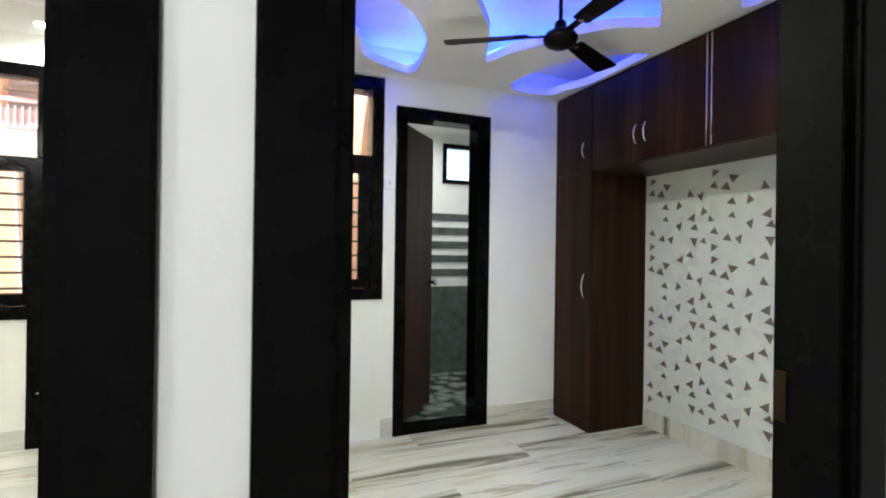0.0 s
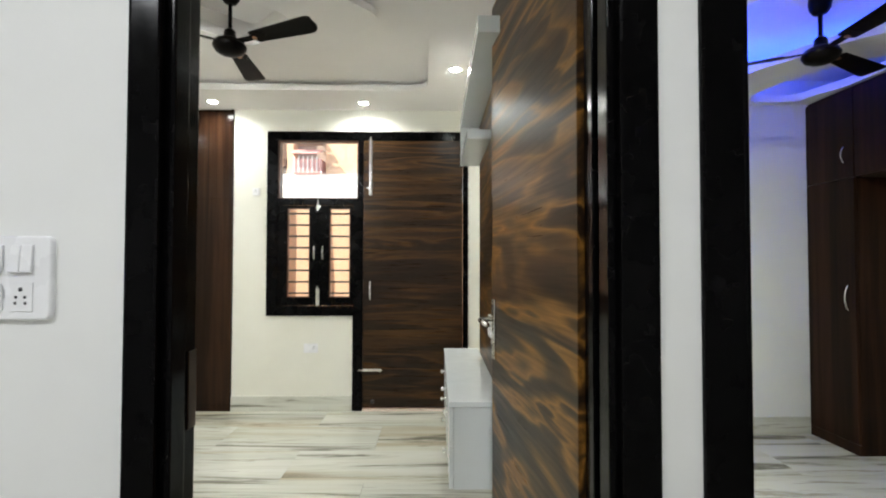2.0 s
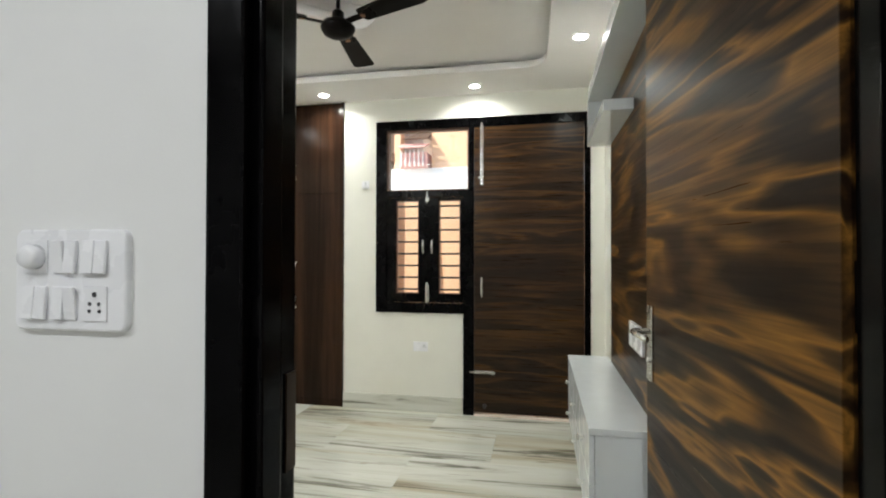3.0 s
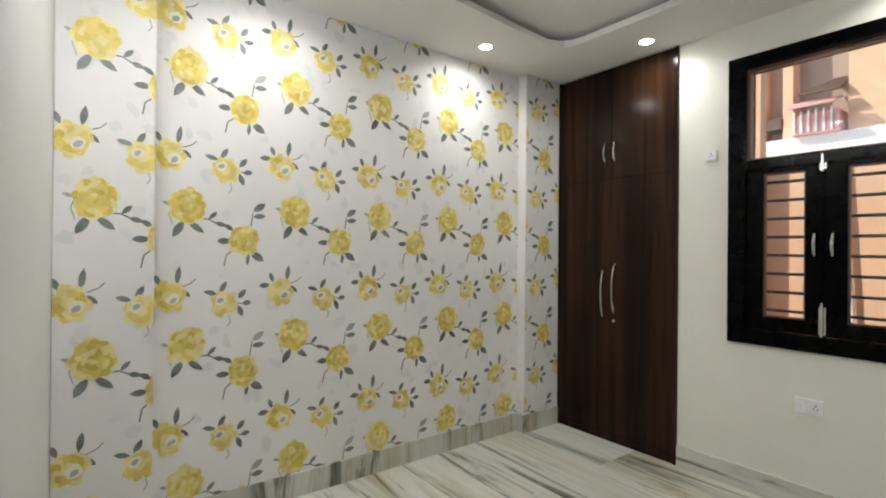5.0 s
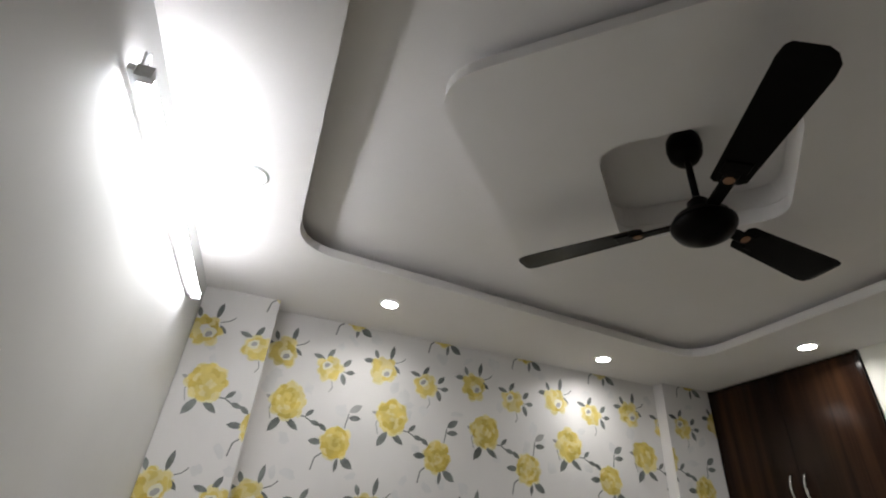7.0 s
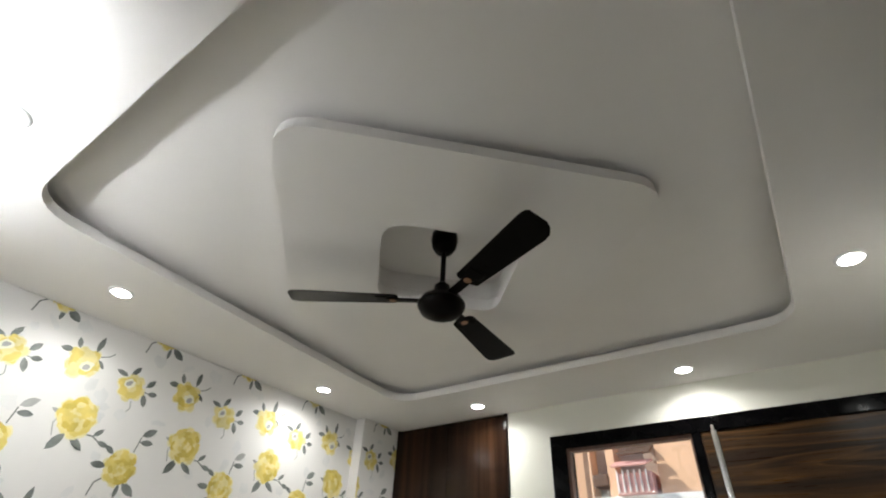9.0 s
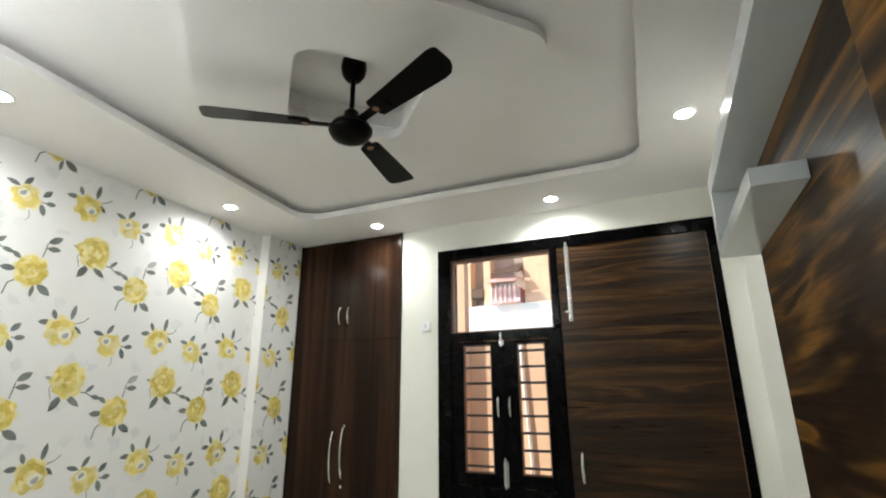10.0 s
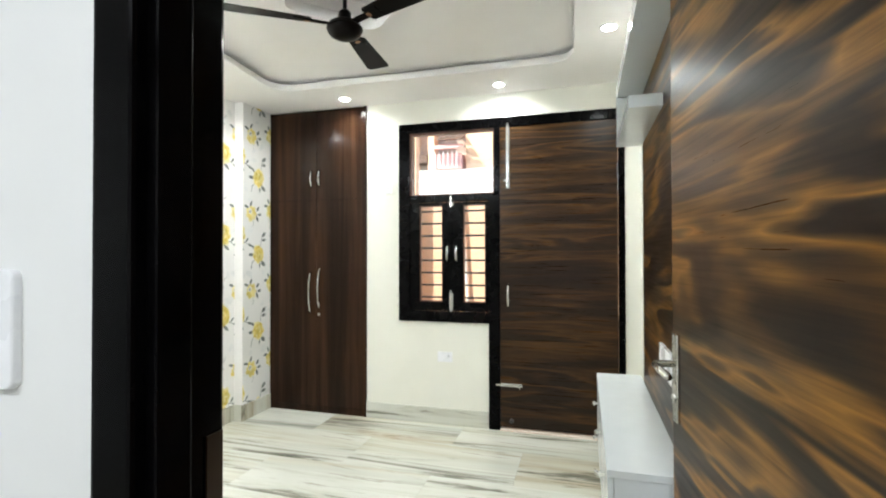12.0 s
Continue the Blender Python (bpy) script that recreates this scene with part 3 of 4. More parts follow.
# second bedroom: window, bathroom door
win_b = structure(boxes("window_2", [(BW0, BW1, B_FAR - 0.015, 3.44, 2.21, BWT), (BW1 - 0.078, BW1, B_FAR - 0.015, 3.44, BWB, 2.21), (BW0, BW0 + 0.078, B_FAR - 0.015, 3.44, BWB, 2.21), (BW0 + 0.078, BW1 - 0.078, B_FAR - 0.015, 3.44, BWB, BWB + 0.07), (BW0 + 0.078, BW1 - 0.078, B_FAR - 0.015, 3.44, 1.73, 1.80)], BLACK_WOOD, bevel=0.006), "black-brown wooden window frame of second bedroom")
boxes("sash", [(1.325, BW1 - 0.08, B_FAR + 0.0, B_FAR + 0.04, BWB + 0.072, 1.728), (0.94, 1.325, B_FAR, B_FAR + 0.04, BWB + 0.072, 1.02), (0.94, 1.325, B_FAR, B_FAR + 0.04, 1.685, 1.728)], BLACK_WOOD, win_b, 0.004)
pane("pane", 0.94, 1.325, B_FAR + 0.02, 1.02, 1.685, win_b)
pane("pane", 0.94, 1.404, B_FAR + 0.02, 1.80, 2.21, win_b)
for k in range(7):
    tube("grille_bar", [(0.94, B_FAR + 0.07, 1.075 + k * 0.092), (1.36, B_FAR + 0.07, 1.075 + k * 0.092)], 0.0065, BACKING, win_b, 6)
structure(boxes("door_3_frame", [(BD0, BD0 + 0.075, B_FAR - 0.015, 3.45, 0, BDT), (BD1 - 0.1, BD1, B_FAR - 0.015, 3.45, 0, BDT), (BD0 + 0.075, BD1 - 0.1, B_FAR - 0.015, 3.45, BDT - 0.07, BDT), (BD0 + 0.075, BD1 - 0.1, B_FAR - 0.01, 3.45, 0, 0.035)], BLACK_WOOD, bevel=0.006), "black-brown bathroom door frame with a raised sill")
bath_door = thing("bathroom_door", pose(BD0 + 0.08, 3.44, 0.045, 0, 0, 48), "dark brown bathroom door standing ajar", "door")
local(box("leaf", 0, 0.50, -0.033, 0, 0, 2.01, LAM_B, None, 0.002), bath_door)
local(lathe("knob", [(0.012, 0), (0.012, -0.03), (0.022, -0.04), (0.020, -0.06), (0.006, -0.065)], (0.455, -0.033, 0.92), STEEL, None, 16, "Y"), bath_door)
win_c = structure(boxes("window_3", [(2.45, 2.82, 4.68, 4.75, 2.21, 2.25), (2.45, 2.82, 4.68, 4.75, 1.86, 1.90), (2.45, 2.49, 4.68, 4.75, 1.90, 2.21), (2.76, 2.82, 4.68, 4.75, 1.90, 2.21)], BLACK_WOOD, bevel=0.004), "small brown ventilator window of the bathroom")
pane("pane", 2.49, 2.76, 4.71, 1.90, 2.21, win_c)


# ---- furniture of the flowered bedroom ----
def wardrobe_a():
    w = thing("wardrobe", (-1.93, 3.95, 0), "built-in dark brown laminate wardrobe with four doors", "wardrobe")
    x0, x1, xm, zs = -2.362, -1.493, -1.93, 1.715
    boxes("body", [(x0, x1, 3.885, 4.015, 0.0, SOFFIT - 0.003)], LAM_A, w, 0)
    for a, b in ((x0 + 0.016, xm - 0.0012), (xm + 0.0012, x1 - 0.016)):
        box("door", a, b, 3.866, 3.884, 0.055, zs - 0.0015, LAM_A, w, 0.0015)
        box("door", a, b, 3.866, 3.884, zs + 0.0015, SOFFIT - 0.02, LAM_A, w, 0.0015)
    boxes("edge_strip", [(x0, x0 + 0.0145, 3.864, 3.884, 0, SOFFIT - 0.003), (x1 - 0.0145, x1, 3.864, 3.884, 0, SOFFIT - 0.003)], LAM_A, w, 0.001)
    box("plinth", x0 + 0.015, x1 - 0.015, 3.870, 3.884, 0, 0.052, LAM_A, w, 0.001)
    for hx in (-1.972, -1.900):
        arc_handle("pull", (hx, 3.867, 1.89), 0.13, (0, -0.028, 0), 0.0055, w)
        arc_handle("pull", (hx - (0.01 if hx < -1.93 else 0), 3.867, 0.995 if hx > -1.93 else 0.965), 0.33, (0, -0.034, 0), 0.0065, w)
    lathe("lock", [(0.011, 0), (0.011, -0.004), (0.006, -0.006)], (-1.905, 3.866, 0.79), STEEL, w, 16, "Y")
    return w


wardrobe_a()


def tv_unit():
    u = thing("tv_cabinet", (0.33, 2.4, 0.31), "white laminate wall-hung drawer cabinet under the panel", "cabinet")
    y0, y1 = 1.83, 3.02
    xo, xi = 0.215, 0.431
    boxes("carcass", [(xo + 0.02, xi, y0, y0 + 0.018, 0.31, 0.63), (xo + 0.02, xi, y1 - 0.018, y1, 0.31, 0.63), (xo + 0.02, xi, y0 + 0.018, y1 - 0.018, 0.31, 0.328), (xi - 0.015, xi, y0 + 0.018, y1 - 0.018, 0.328, 0.63)], WHITE_LAM, u, 0)
    box("top", xo, xi, y0 - 0.004, y1 + 0.004, 0.632, 0.654, WHITE_LAM, u, 0.002)
    n = 3
    for k in range(n):
        a = y0 + (y1 - y0) * k / n
        b = y0 + (y1 - y0) * (k + 1) / n
        box("drawer_front", xo + 0.002, xo + 0.019, a + 0.002, b - 0.002, 0.312, 0.47, WHITE_LAM, u, 0.0015)
        box("drawer_front", xo + 0.002, xo + 0.019, a + 0.002, b - 0.002, 0.474, 0.628, WHITE_LAM, u, 0.0015)
        for hz in (0.39, 0.552):
            lathe("knob", [(0.005, 0), (0.005, -0.012), (0.011, -0.016), (0.011, -0.024), (0.004, -0.026)], (xo + 0.002, (a + b) / 2, hz), STEEL, u, 14, "X")
    return u


tv_unit()
tv_panel = thing("wall_cladding", (0.43, 2.2, 0.31), "walnut-figured wall panel behind the television cabinet", "wall panel")
box("veneer_face", 0.430, EAST - 0.002, 1.62, 2.885, 0.31, 2.30, DOOR_Y, tv_panel, 0.002)
shelf = thing("display_shelf", (0.36, 2.4, 1.83), "white laminate hooked display shelf on the wall panel", "shelf")
SX = 0.312
box("end_board", SX, 0.428, 2.86, 2.90, 1.847, 2.032, WHITE_LAM, shelf, 0.001)
box("lower_shelf", SX, 0.428, 2.22, 2.90, 1.80, 1.845, WHITE_LAM, shelf, 0.001)
box("upper_board", SX, 0.428, 1.62, 2.90, 2.034, 2.095, WHITE_LAM, shelf, 0.001)


def ceiling_fan(place, top, label, turn, reach):
    f = thing("ceiling_fan", place, label, "fan", "ceiling fans")
    h = top - place[2]
    bm = bmesh.new()
    add_lathe(bm, [(0.020, -0.046), (0.046, -0.040), (0.068, -0.028), (0.079, -0.010), (0.081, -0.004), (0.081, 0.004), (0.076, 0.008), (0.070, 0.022), (0.045, 0.036), (0.030, 0.042), (0.027, 0.075), (0.014, 0.088)], (0, 0, 0), 36)
    local(mesh_object("motor", bm, FAN_BROWN, None, True), f)
    local(lathe("rod", [(0.0095, 0.085), (0.0095, h - 0.03)], (0, 0, 0), FAN_BROWN, None, 16), f)
    local(lathe("canopy", [(0.014, h - 0.098), (0.030, h - 0.092), (0.044, h - 0.07), (0.049, h - 0.04), (0.046, h - 0.012), (0.040, h)], (0, 0, 0), FAN_BROWN), f)
    for k in range(3):
        spin = pose(0, 0, 0, 0, 0, turn + 120 * k) @ pose(0, 0, 0.022, -11, 0, 0)
        bm = bmesh.new()
        outline = [(0.16, -0.040), (reach - 0.03, -0.056), (reach - 0.008, -0.052), (reach, -0.042), (reach - 0.004, 0.02), (reach - 0.014, 0.040), (reach - 0.032, 0.054), (reach - 0.06, 0.058), (0.16, 0.042), (0.148, 0.028), (0.148, -0.028)]
        lo = [bm.verts.new((x, y, -0.0012 - 0.10 * y * y / 0.06)) for x, y in outline]
        hi = [bm.verts.new((x, y, 0.0018 - 0.10 * y * y / 0.06)) for x, y in outline]
        bm.faces.new(lo), bm.faces.new(hi)
        for i in range(len(lo)):
            bm.faces.new((lo[i], lo[i - 1], hi[i - 1], hi[i]))
        bmesh.ops.transform(bm, matrix=spin, verts=bm.verts)
        local(mesh_object("blade", bm, FAN_BROWN), f)
        bm = bmesh.new()
        add_box(bm, 0.065, 0.20, -0.017, 0.017, -0.009, -0.003)
        add_box(bm, 0.185, 0.225, -0.03, 0.03, -0.0085, -0.0035)
        bmesh.ops.recalc_face_normals(bm, faces=bm.faces)
        bmesh.ops.bevel(bm, geom=bm.edges[:], offset=0.002, segments=1, affect="EDGES")
        bmesh.ops.transform(bm, matrix=spin, verts=bm.verts)
        local(mesh_object("blade_iron", bm, FAN_BROWN), f)
        # copper disc imitates a small orange reflection on the iron
        bm = bmesh.new()
        add_lathe(bm, [(0.013, -0.0095), (0.011, -0.0115), (0.004, -0.012)], (0.165, 0, 0), 16)
        bmesh.ops.transform(bm, matrix=spin, verts=bm.verts)
        local(mesh_object("glint_disc", bm, FAN_GLINT), f)
    return f


ceiling_fan((-0.878, 2.332, 2.290), FAN_TOP, "dark brown three-blade ceiling fan with copper discs for glints", 96, 0.525)
ceiling_fan((2.025, 2.2, 2.212), B_CEIL + 0.17, "dark brown three-blade ceiling fan under blue-lit ceiling", 27, 0.56)


def downlight(x, y, z, group):
    d = thing("downlight", (x, y, z), "round white recessed ceiling downlight, lit", "downlight", group)
    bm = bmesh.new()
    prof = [(0.047, 0.004), (0.047, -0.004), (0.043, -0.007), (0.036, -0.006), (0.035, 0.0)]
    add_lathe(bm, prof, (x, y, z), 24)
    mesh_object("rim", bm, PLASTIC, d, True)
    lathe("lens", [(0.034, -0.0065), (0.034, -0.0072)], (x, y, z), LAMP_FACE, d, 24)


for lx, ly in DOWNLIGHTS:
    downlight(lx, ly, SOFFIT, "bedroom downlights")
# unseen fixture added where the second bedroom fill lamp hangs
downlight(1.35, 1.68, B_CEIL, "second bedroom downlights")
# added fixtures for the hall fill lamps, out of view
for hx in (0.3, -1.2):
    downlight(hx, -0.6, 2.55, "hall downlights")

tube_light = thing("tube_light", pose(-1.47, 0.981, 2.268, 0, 0, -1.7), "lit white fluorescent batten on the wall under the ceiling", "lamp")
local(box("batten", -0.55, 0.55, 0, 0.014, -0.004, 0.012, PLASTIC, None, 0.003), tube_light)
local(lathe("tube", [(0.013, -0.53), (0.013, 0.53)], (0, 0.034, 0), TUBE_FACE, None, 16, "X"), tube_light)
for ex in (-0.552, 0.532):
    local(box("end_cap", ex, ex + 0.02, 0.016, 0.049, -0.015, 0.015, PLASTIC, None, 0.003), tube_light)
local(tube("cord", [(0.545, 0.02, 0.015), (0.55, 0.018, 0.05), (0.52, 0.012, 0.08), (0.49, 0.008, 0.06), (0.48, 0.004, 0.03)], 0.0025, PLASTIC), tube_light)


# ---- switches and sockets ----
def big_switchboard():
    s = thing("switchboard", (-0.636, HALL_FACE, 1.18), "white plastic switchboard with rockers, regulator knob and socket", "switch")
    x0, x1, z0, z1 = -0.742, -0.540, 1.099, 1.253
    y = HALL_FACE
    bm = bmesh.new()
    add_box(bm, x0, x1, y - 0.012, y, z0, z1)
    bmesh.ops.recalc_face_normals(bm, faces=bm.faces)
    corners = [e for e in bm.edges if abs(e.verts[0].co.y - e.verts[1].co.y) > 0.005]
    bmesh.ops.bevel(bm, geom=corners, offset=0.014, segments=5, affect="EDGES", profile=0.5)
    rim = [e for e in bm.edges if all(v.co.y < y - 0.011 for v in e.verts)]
    bmesh.ops.bevel(bm, geom=rim, offset=0.005, segments=3, affect="EDGES", profile=0.6)
    mesh_object("plate", bm, PLASTIC, s)
    for row, zc in ((0, 1.211), (1, 1.141)):
        for col in range(3):
            xc = x0 + 0.042 + col * 0.054
            if row == 0 and col == 0:
                box("module", xc - 0.021, xc + 0.021, y - 0.0145, y - 0.0122, zc - 0.026, zc + 0.026, PLASTIC, s, 0.001)
                lathe("regulator_knob", [(0.019, 0), (0.018, -0.012), (0.014, -0.018), (0.004, -0.019)], (xc, y - 0.0145, zc), PLASTIC, s, 24, "Y")
            elif row == 1 and col == 2:
                box("module", xc - 0.021, xc + 0.021, y - 0.0145, y - 0.0122, zc - 0.026, zc + 0.026, PLASTIC, s, 0.001)
                for hx, hz, r in ((0, 0.014, 0.004), (-0.008, 0.0, 0.0028), (0.008, 0.0, 0.0028), (-0.009, -0.011, 0.0028), (0.009, -0.011, 0.0028)):
                    lathe("socket_hole", [(r, 0), (r, -0.0008)], (xc + hx, y - 0.0146, zc + hz), HOLE, s, 12, "Y")
            else:
                for k, dx in enumerate((-0.0108, 0.0108)):
                    on = (row, col, k) in ((0, 1, 0), (1, 1, 1))
                    tilt = 7 if on else -5
                    bm = bmesh.new()
                    add_box(bm, -0.0102, 0.0102, -0.003, 0.003, -0.025, 0.025)
                    bmesh.ops.recalc_face_normals(bm, faces=bm.faces)
                    bmesh.ops.bevel(bm, geom=bm.edges[:], offset=0.001, segments=1, affect="EDGES")
                    bmesh.ops.transform(bm, matrix=pose(xc + dx, y - 0.0155, zc, tilt), verts=bm.verts)
                    mesh_object("rocker", bm, PLASTIC, s)


big_switchboard()


def small_socket(x, z, y, w, h, label, holes=True):
    s = thing("wall_socket", (x, y, z), label, "socket", "wall sockets")
    box("plate", x - w / 2, x + w / 2, y - 0.010, y, z - h / 2, z + h / 2, PLASTIC, s, 0.004)
    xs = x + (w / 4 if w > 0.1 else 0)
    box("module", xs - 0.022, xs + 0.022, y - 0.0125, y - 0.0102, z - h / 2 + 0.012, z + h / 2 - 0.012, PLASTIC, s, 0.001)
    if holes:
        for hx, hz, r in ((0, 0.011, 0.004), (-0.008, -0.004, 0.003), (0.008, -0.004, 0.003)):
            lathe("socket_hole", [(r, 0), (r, -0.0008)], (xs + hx, y - 0.0126, z + hz), HOLE, s, 12, "Y")
    if w > 0.1:
        box("rocker", x - w / 4 - 0.011, x - w / 4 + 0.011, y - 0.0145, y - 0.0102, z - 0.02, z + 0.02, PLASTIC, s, 0.0015)


small_socket(-0.85, 0.505, WIN_FACE, 0.115, 0.075, "white double socket plate low on the cream wall")
small_socket(-1.305, 1.775, WIN_FACE, 0.06, 0.062, "small white socket high beside the window")
small_socket(1.522, 1.634, B_FAR, 0.07, 0.075, "small white socket beside the bathroom door")
side = thing("panel_socket", (0.43, 2.2, 0.85), "white rounded socket plate on the walnut panel", "socket")
box("plate", 0.418, 0.4298, 2.03, 2.29, 0.850, 0.950, PLASTIC, side, 0.004)


# ---- second bedroom furniture ----
def wardrobe_b():
    w = thing("wardrobe", (3.0, 2.6, 0), "red-brown laminate wardrobe with overhead cupboards round a papered recess", "wardrobe")
    xf, top, low = 2.80, B_CEIL - 0.003, 1.745
    y0, y1 = 2.92, B_FAR - 0.003
    box("tall_body", xf + 0.02, B_EAST - 0.003, y0, y1, 0, top, LAM_B, w, 0)
    box("door", xf, xf + 0.018, y0 + 0.003, y1 - 0.003, 0.07, low + 0.0, LAM_B, w, 0.0015)
    box("door", xf, xf + 0.018, y0 + 0.003, y1 - 0.003, low + 0.004, top - 0.02, LAM_B, w, 0.0015)
    box("plinth", xf + 0.004, xf + 0.019, y0, y1, 0, 0.066, LAM_B, w, 0.001)
    arc_handle("pull", (xf, 2.972, 0.98), 0.17, (-0.03, 0, 0), 0.006, w)
    arc_handle("pull", (xf, 2.985, 1.90), 0.11, (-0.028, 0, 0), 0.0055, w)
    box("overhead_body", xf + 0.02, B_EAST - 0.003, ROOM_FACE + 0.003, y0 - 0.002, low, top, LAM_B, w, 0)
    cuts = [2.917, 2.475, 2.035, 1.56, 1.09]
    for b, a in zip(cuts, cuts[1:]):
        box("overhead_door", xf, xf + 0.018, a + 0.002, b - 0.002, low + 0.004, top - 0.02, LAM_B, w, 0.0015)
    for hy in (2.515, 2.44):
        arc_handle("pull", (xf, hy, 1.91), 0.12, (-0.028, 0, 0), 0.0055, w)
    boxes("edge_trim", [(xf - 0.002, xf + 0.004, 2.045, 2.051, low + 0.01, top - 0.02), (xf - 0.002, xf + 0.004, 2.018, 2.024, low + 0.01, top - 0.02)], ALU, w, 0)
    return w


wardrobe_b()

# blue light strips lying on the curved ceiling boards
for hole, side_of in zip(B_HOLES, B_GLOW):
    c = Vector((sum(p[0] for p in hole) / len(hole), sum(p[1] for p in hole) / len(hole)))
    arc = []
    for px, py in hole:
        d = Vector((px, py)) - c
        if d.normalized().dot(Vector(side_of).normalized()) > 0.1:
            q = c + d * (1 + 0.09 / max(d.length, 0.05))
            arc.append((math.atan2(d.x * side_of[1] - d.y * side_of[0], d.dot(Vector(side_of))), (min(max(q.x, B_WEST + 0.05), B_EAST - 0.05), min(q.y, B_FAR - 0.03), B_CEIL + 0.060)))
    strip = tube("led_strip", [p for a, p in sorted(arc)], 0.007, BLUE_LED, None, 6)
    tagged(strip, "blue light strip hidden above the ceiling curve", "light strip", "blue ceiling strips")

# bathroom stripes
for k in range(5):
    z = 1.53 - k * 0.135
    structure(box("tile_band", 1.55, 3.1, 4.688, 4.696, z - 0.035, z + 0.035, TILE_DARK, bevel=0.001), "dark tile band across white bathroom tiles")
structure(box("tile_dado", 1.55, 3.1, 4.688, 4.696, 0, 0.855, TILE_DARK, bevel=0.001), "dark tiled lower bathroom wall")

m, ns, ls, b = material("grey_pebble_tile")
v = mapped(ns, ls, (1, 1, 1))
peb = node(ns, "ShaderNodeTexVoronoi", Scale=9.0)
ls.new(v, peb.inputs["Vector"])
r = ramp(ns, [(0.0, (0.30, 0.32, 0.30)), (0.45, (0.16, 0.18, 0.17)), (0.7, (0.05, 0.06, 0.055))])
ls.new(peb.outputs["Distance"], r.inputs[0]), ls.new(r.outputs[0], b.inputs["Base Color"])
b.inputs["Roughness"].default_value = 0.25
structure(box("bathroom_floor", 1.552, 3.098, 3.452, 4.686, 0.002, 0.012, m, bevel=0), "grey pebble-patterned bathroom floor")

# ---- balcony view ----
structure(box("balcony_floor", -2.45, 0.62, 4.1, 5.25, -0.1, -0.02, JOINT, bevel=0), "pale balcony floor")
house = thing("neighbour_house", (-2.0, 9.0, -0.3), "pale neighbouring house with peach bay and brown canopy", "house")
box("wall", -6, 3, 9.0, 12, -0.3, 7, SHADED_GREIGE, house, 0)
box("ledge", -6, 3, 8.7, 8.998, 2.1, 2.78, WHITE, house, 0.01)
box("bay", -1.84, 0.5, 8.72, 8.998, 2.784, 5.5, PEACH, house, 0.01)
box("bay", -5.5, -2.78, 8.72, 8.998, 2.784, 5.5, PEACH, house, 0.01)
box("column", -2.55, -2.43, 8.74, 8.998, 2.784, 5.5, PEACH, house, 0.01)
box("parapet", -2.775, -2.555, 8.72, 8.998, 2.93, 3.08, CANOPY, house, 0.01)
box("balcony_box", -2.40, -1.90, 8.6, 8.998, 2.784, 3.05, PINK, house, 0.02)
bm = bmesh.new()
for k in range(6):
    add_box(bm, -2.30 + 0.05 * k, -1.85, 8.45 + 0.09 * k, 8.53 + 0.09 * k, 3.26 + 0.045 * k, 3.285 + 0.045 * k)
mesh_object("canopy", bm, CANOPY, house)
bm = bmesh.new()
for k in range(4):
    add_box(bm, -2.40, -1.92 + 0.012 * k, 8.44 + 0.07 * k, 8.50 + 0.07 * k, 3.11 + 0.028 * k, 3.13 + 0.028 * k)
mesh_object("awning", bm, PINK, house)
boxes("rail", [(-2.38 + 0.08 * k, -2.36 + 0.08 * k, 8.57, 8.59, 2.80, 3.08) for k in range(6)], WHITE, house, 0)
pipe = tube("drain_pipe", [(-1.06, 5.225, -0.1), (-0.99, 5.225, 0.81), (-1.035, 5.225, 1.61), (-1.05, 5.225, 1.87)], 0.013, PLASTIC, None, 10)
tagged(pipe, "thin cream pipe on the sunlit balcony wall", "pipe")


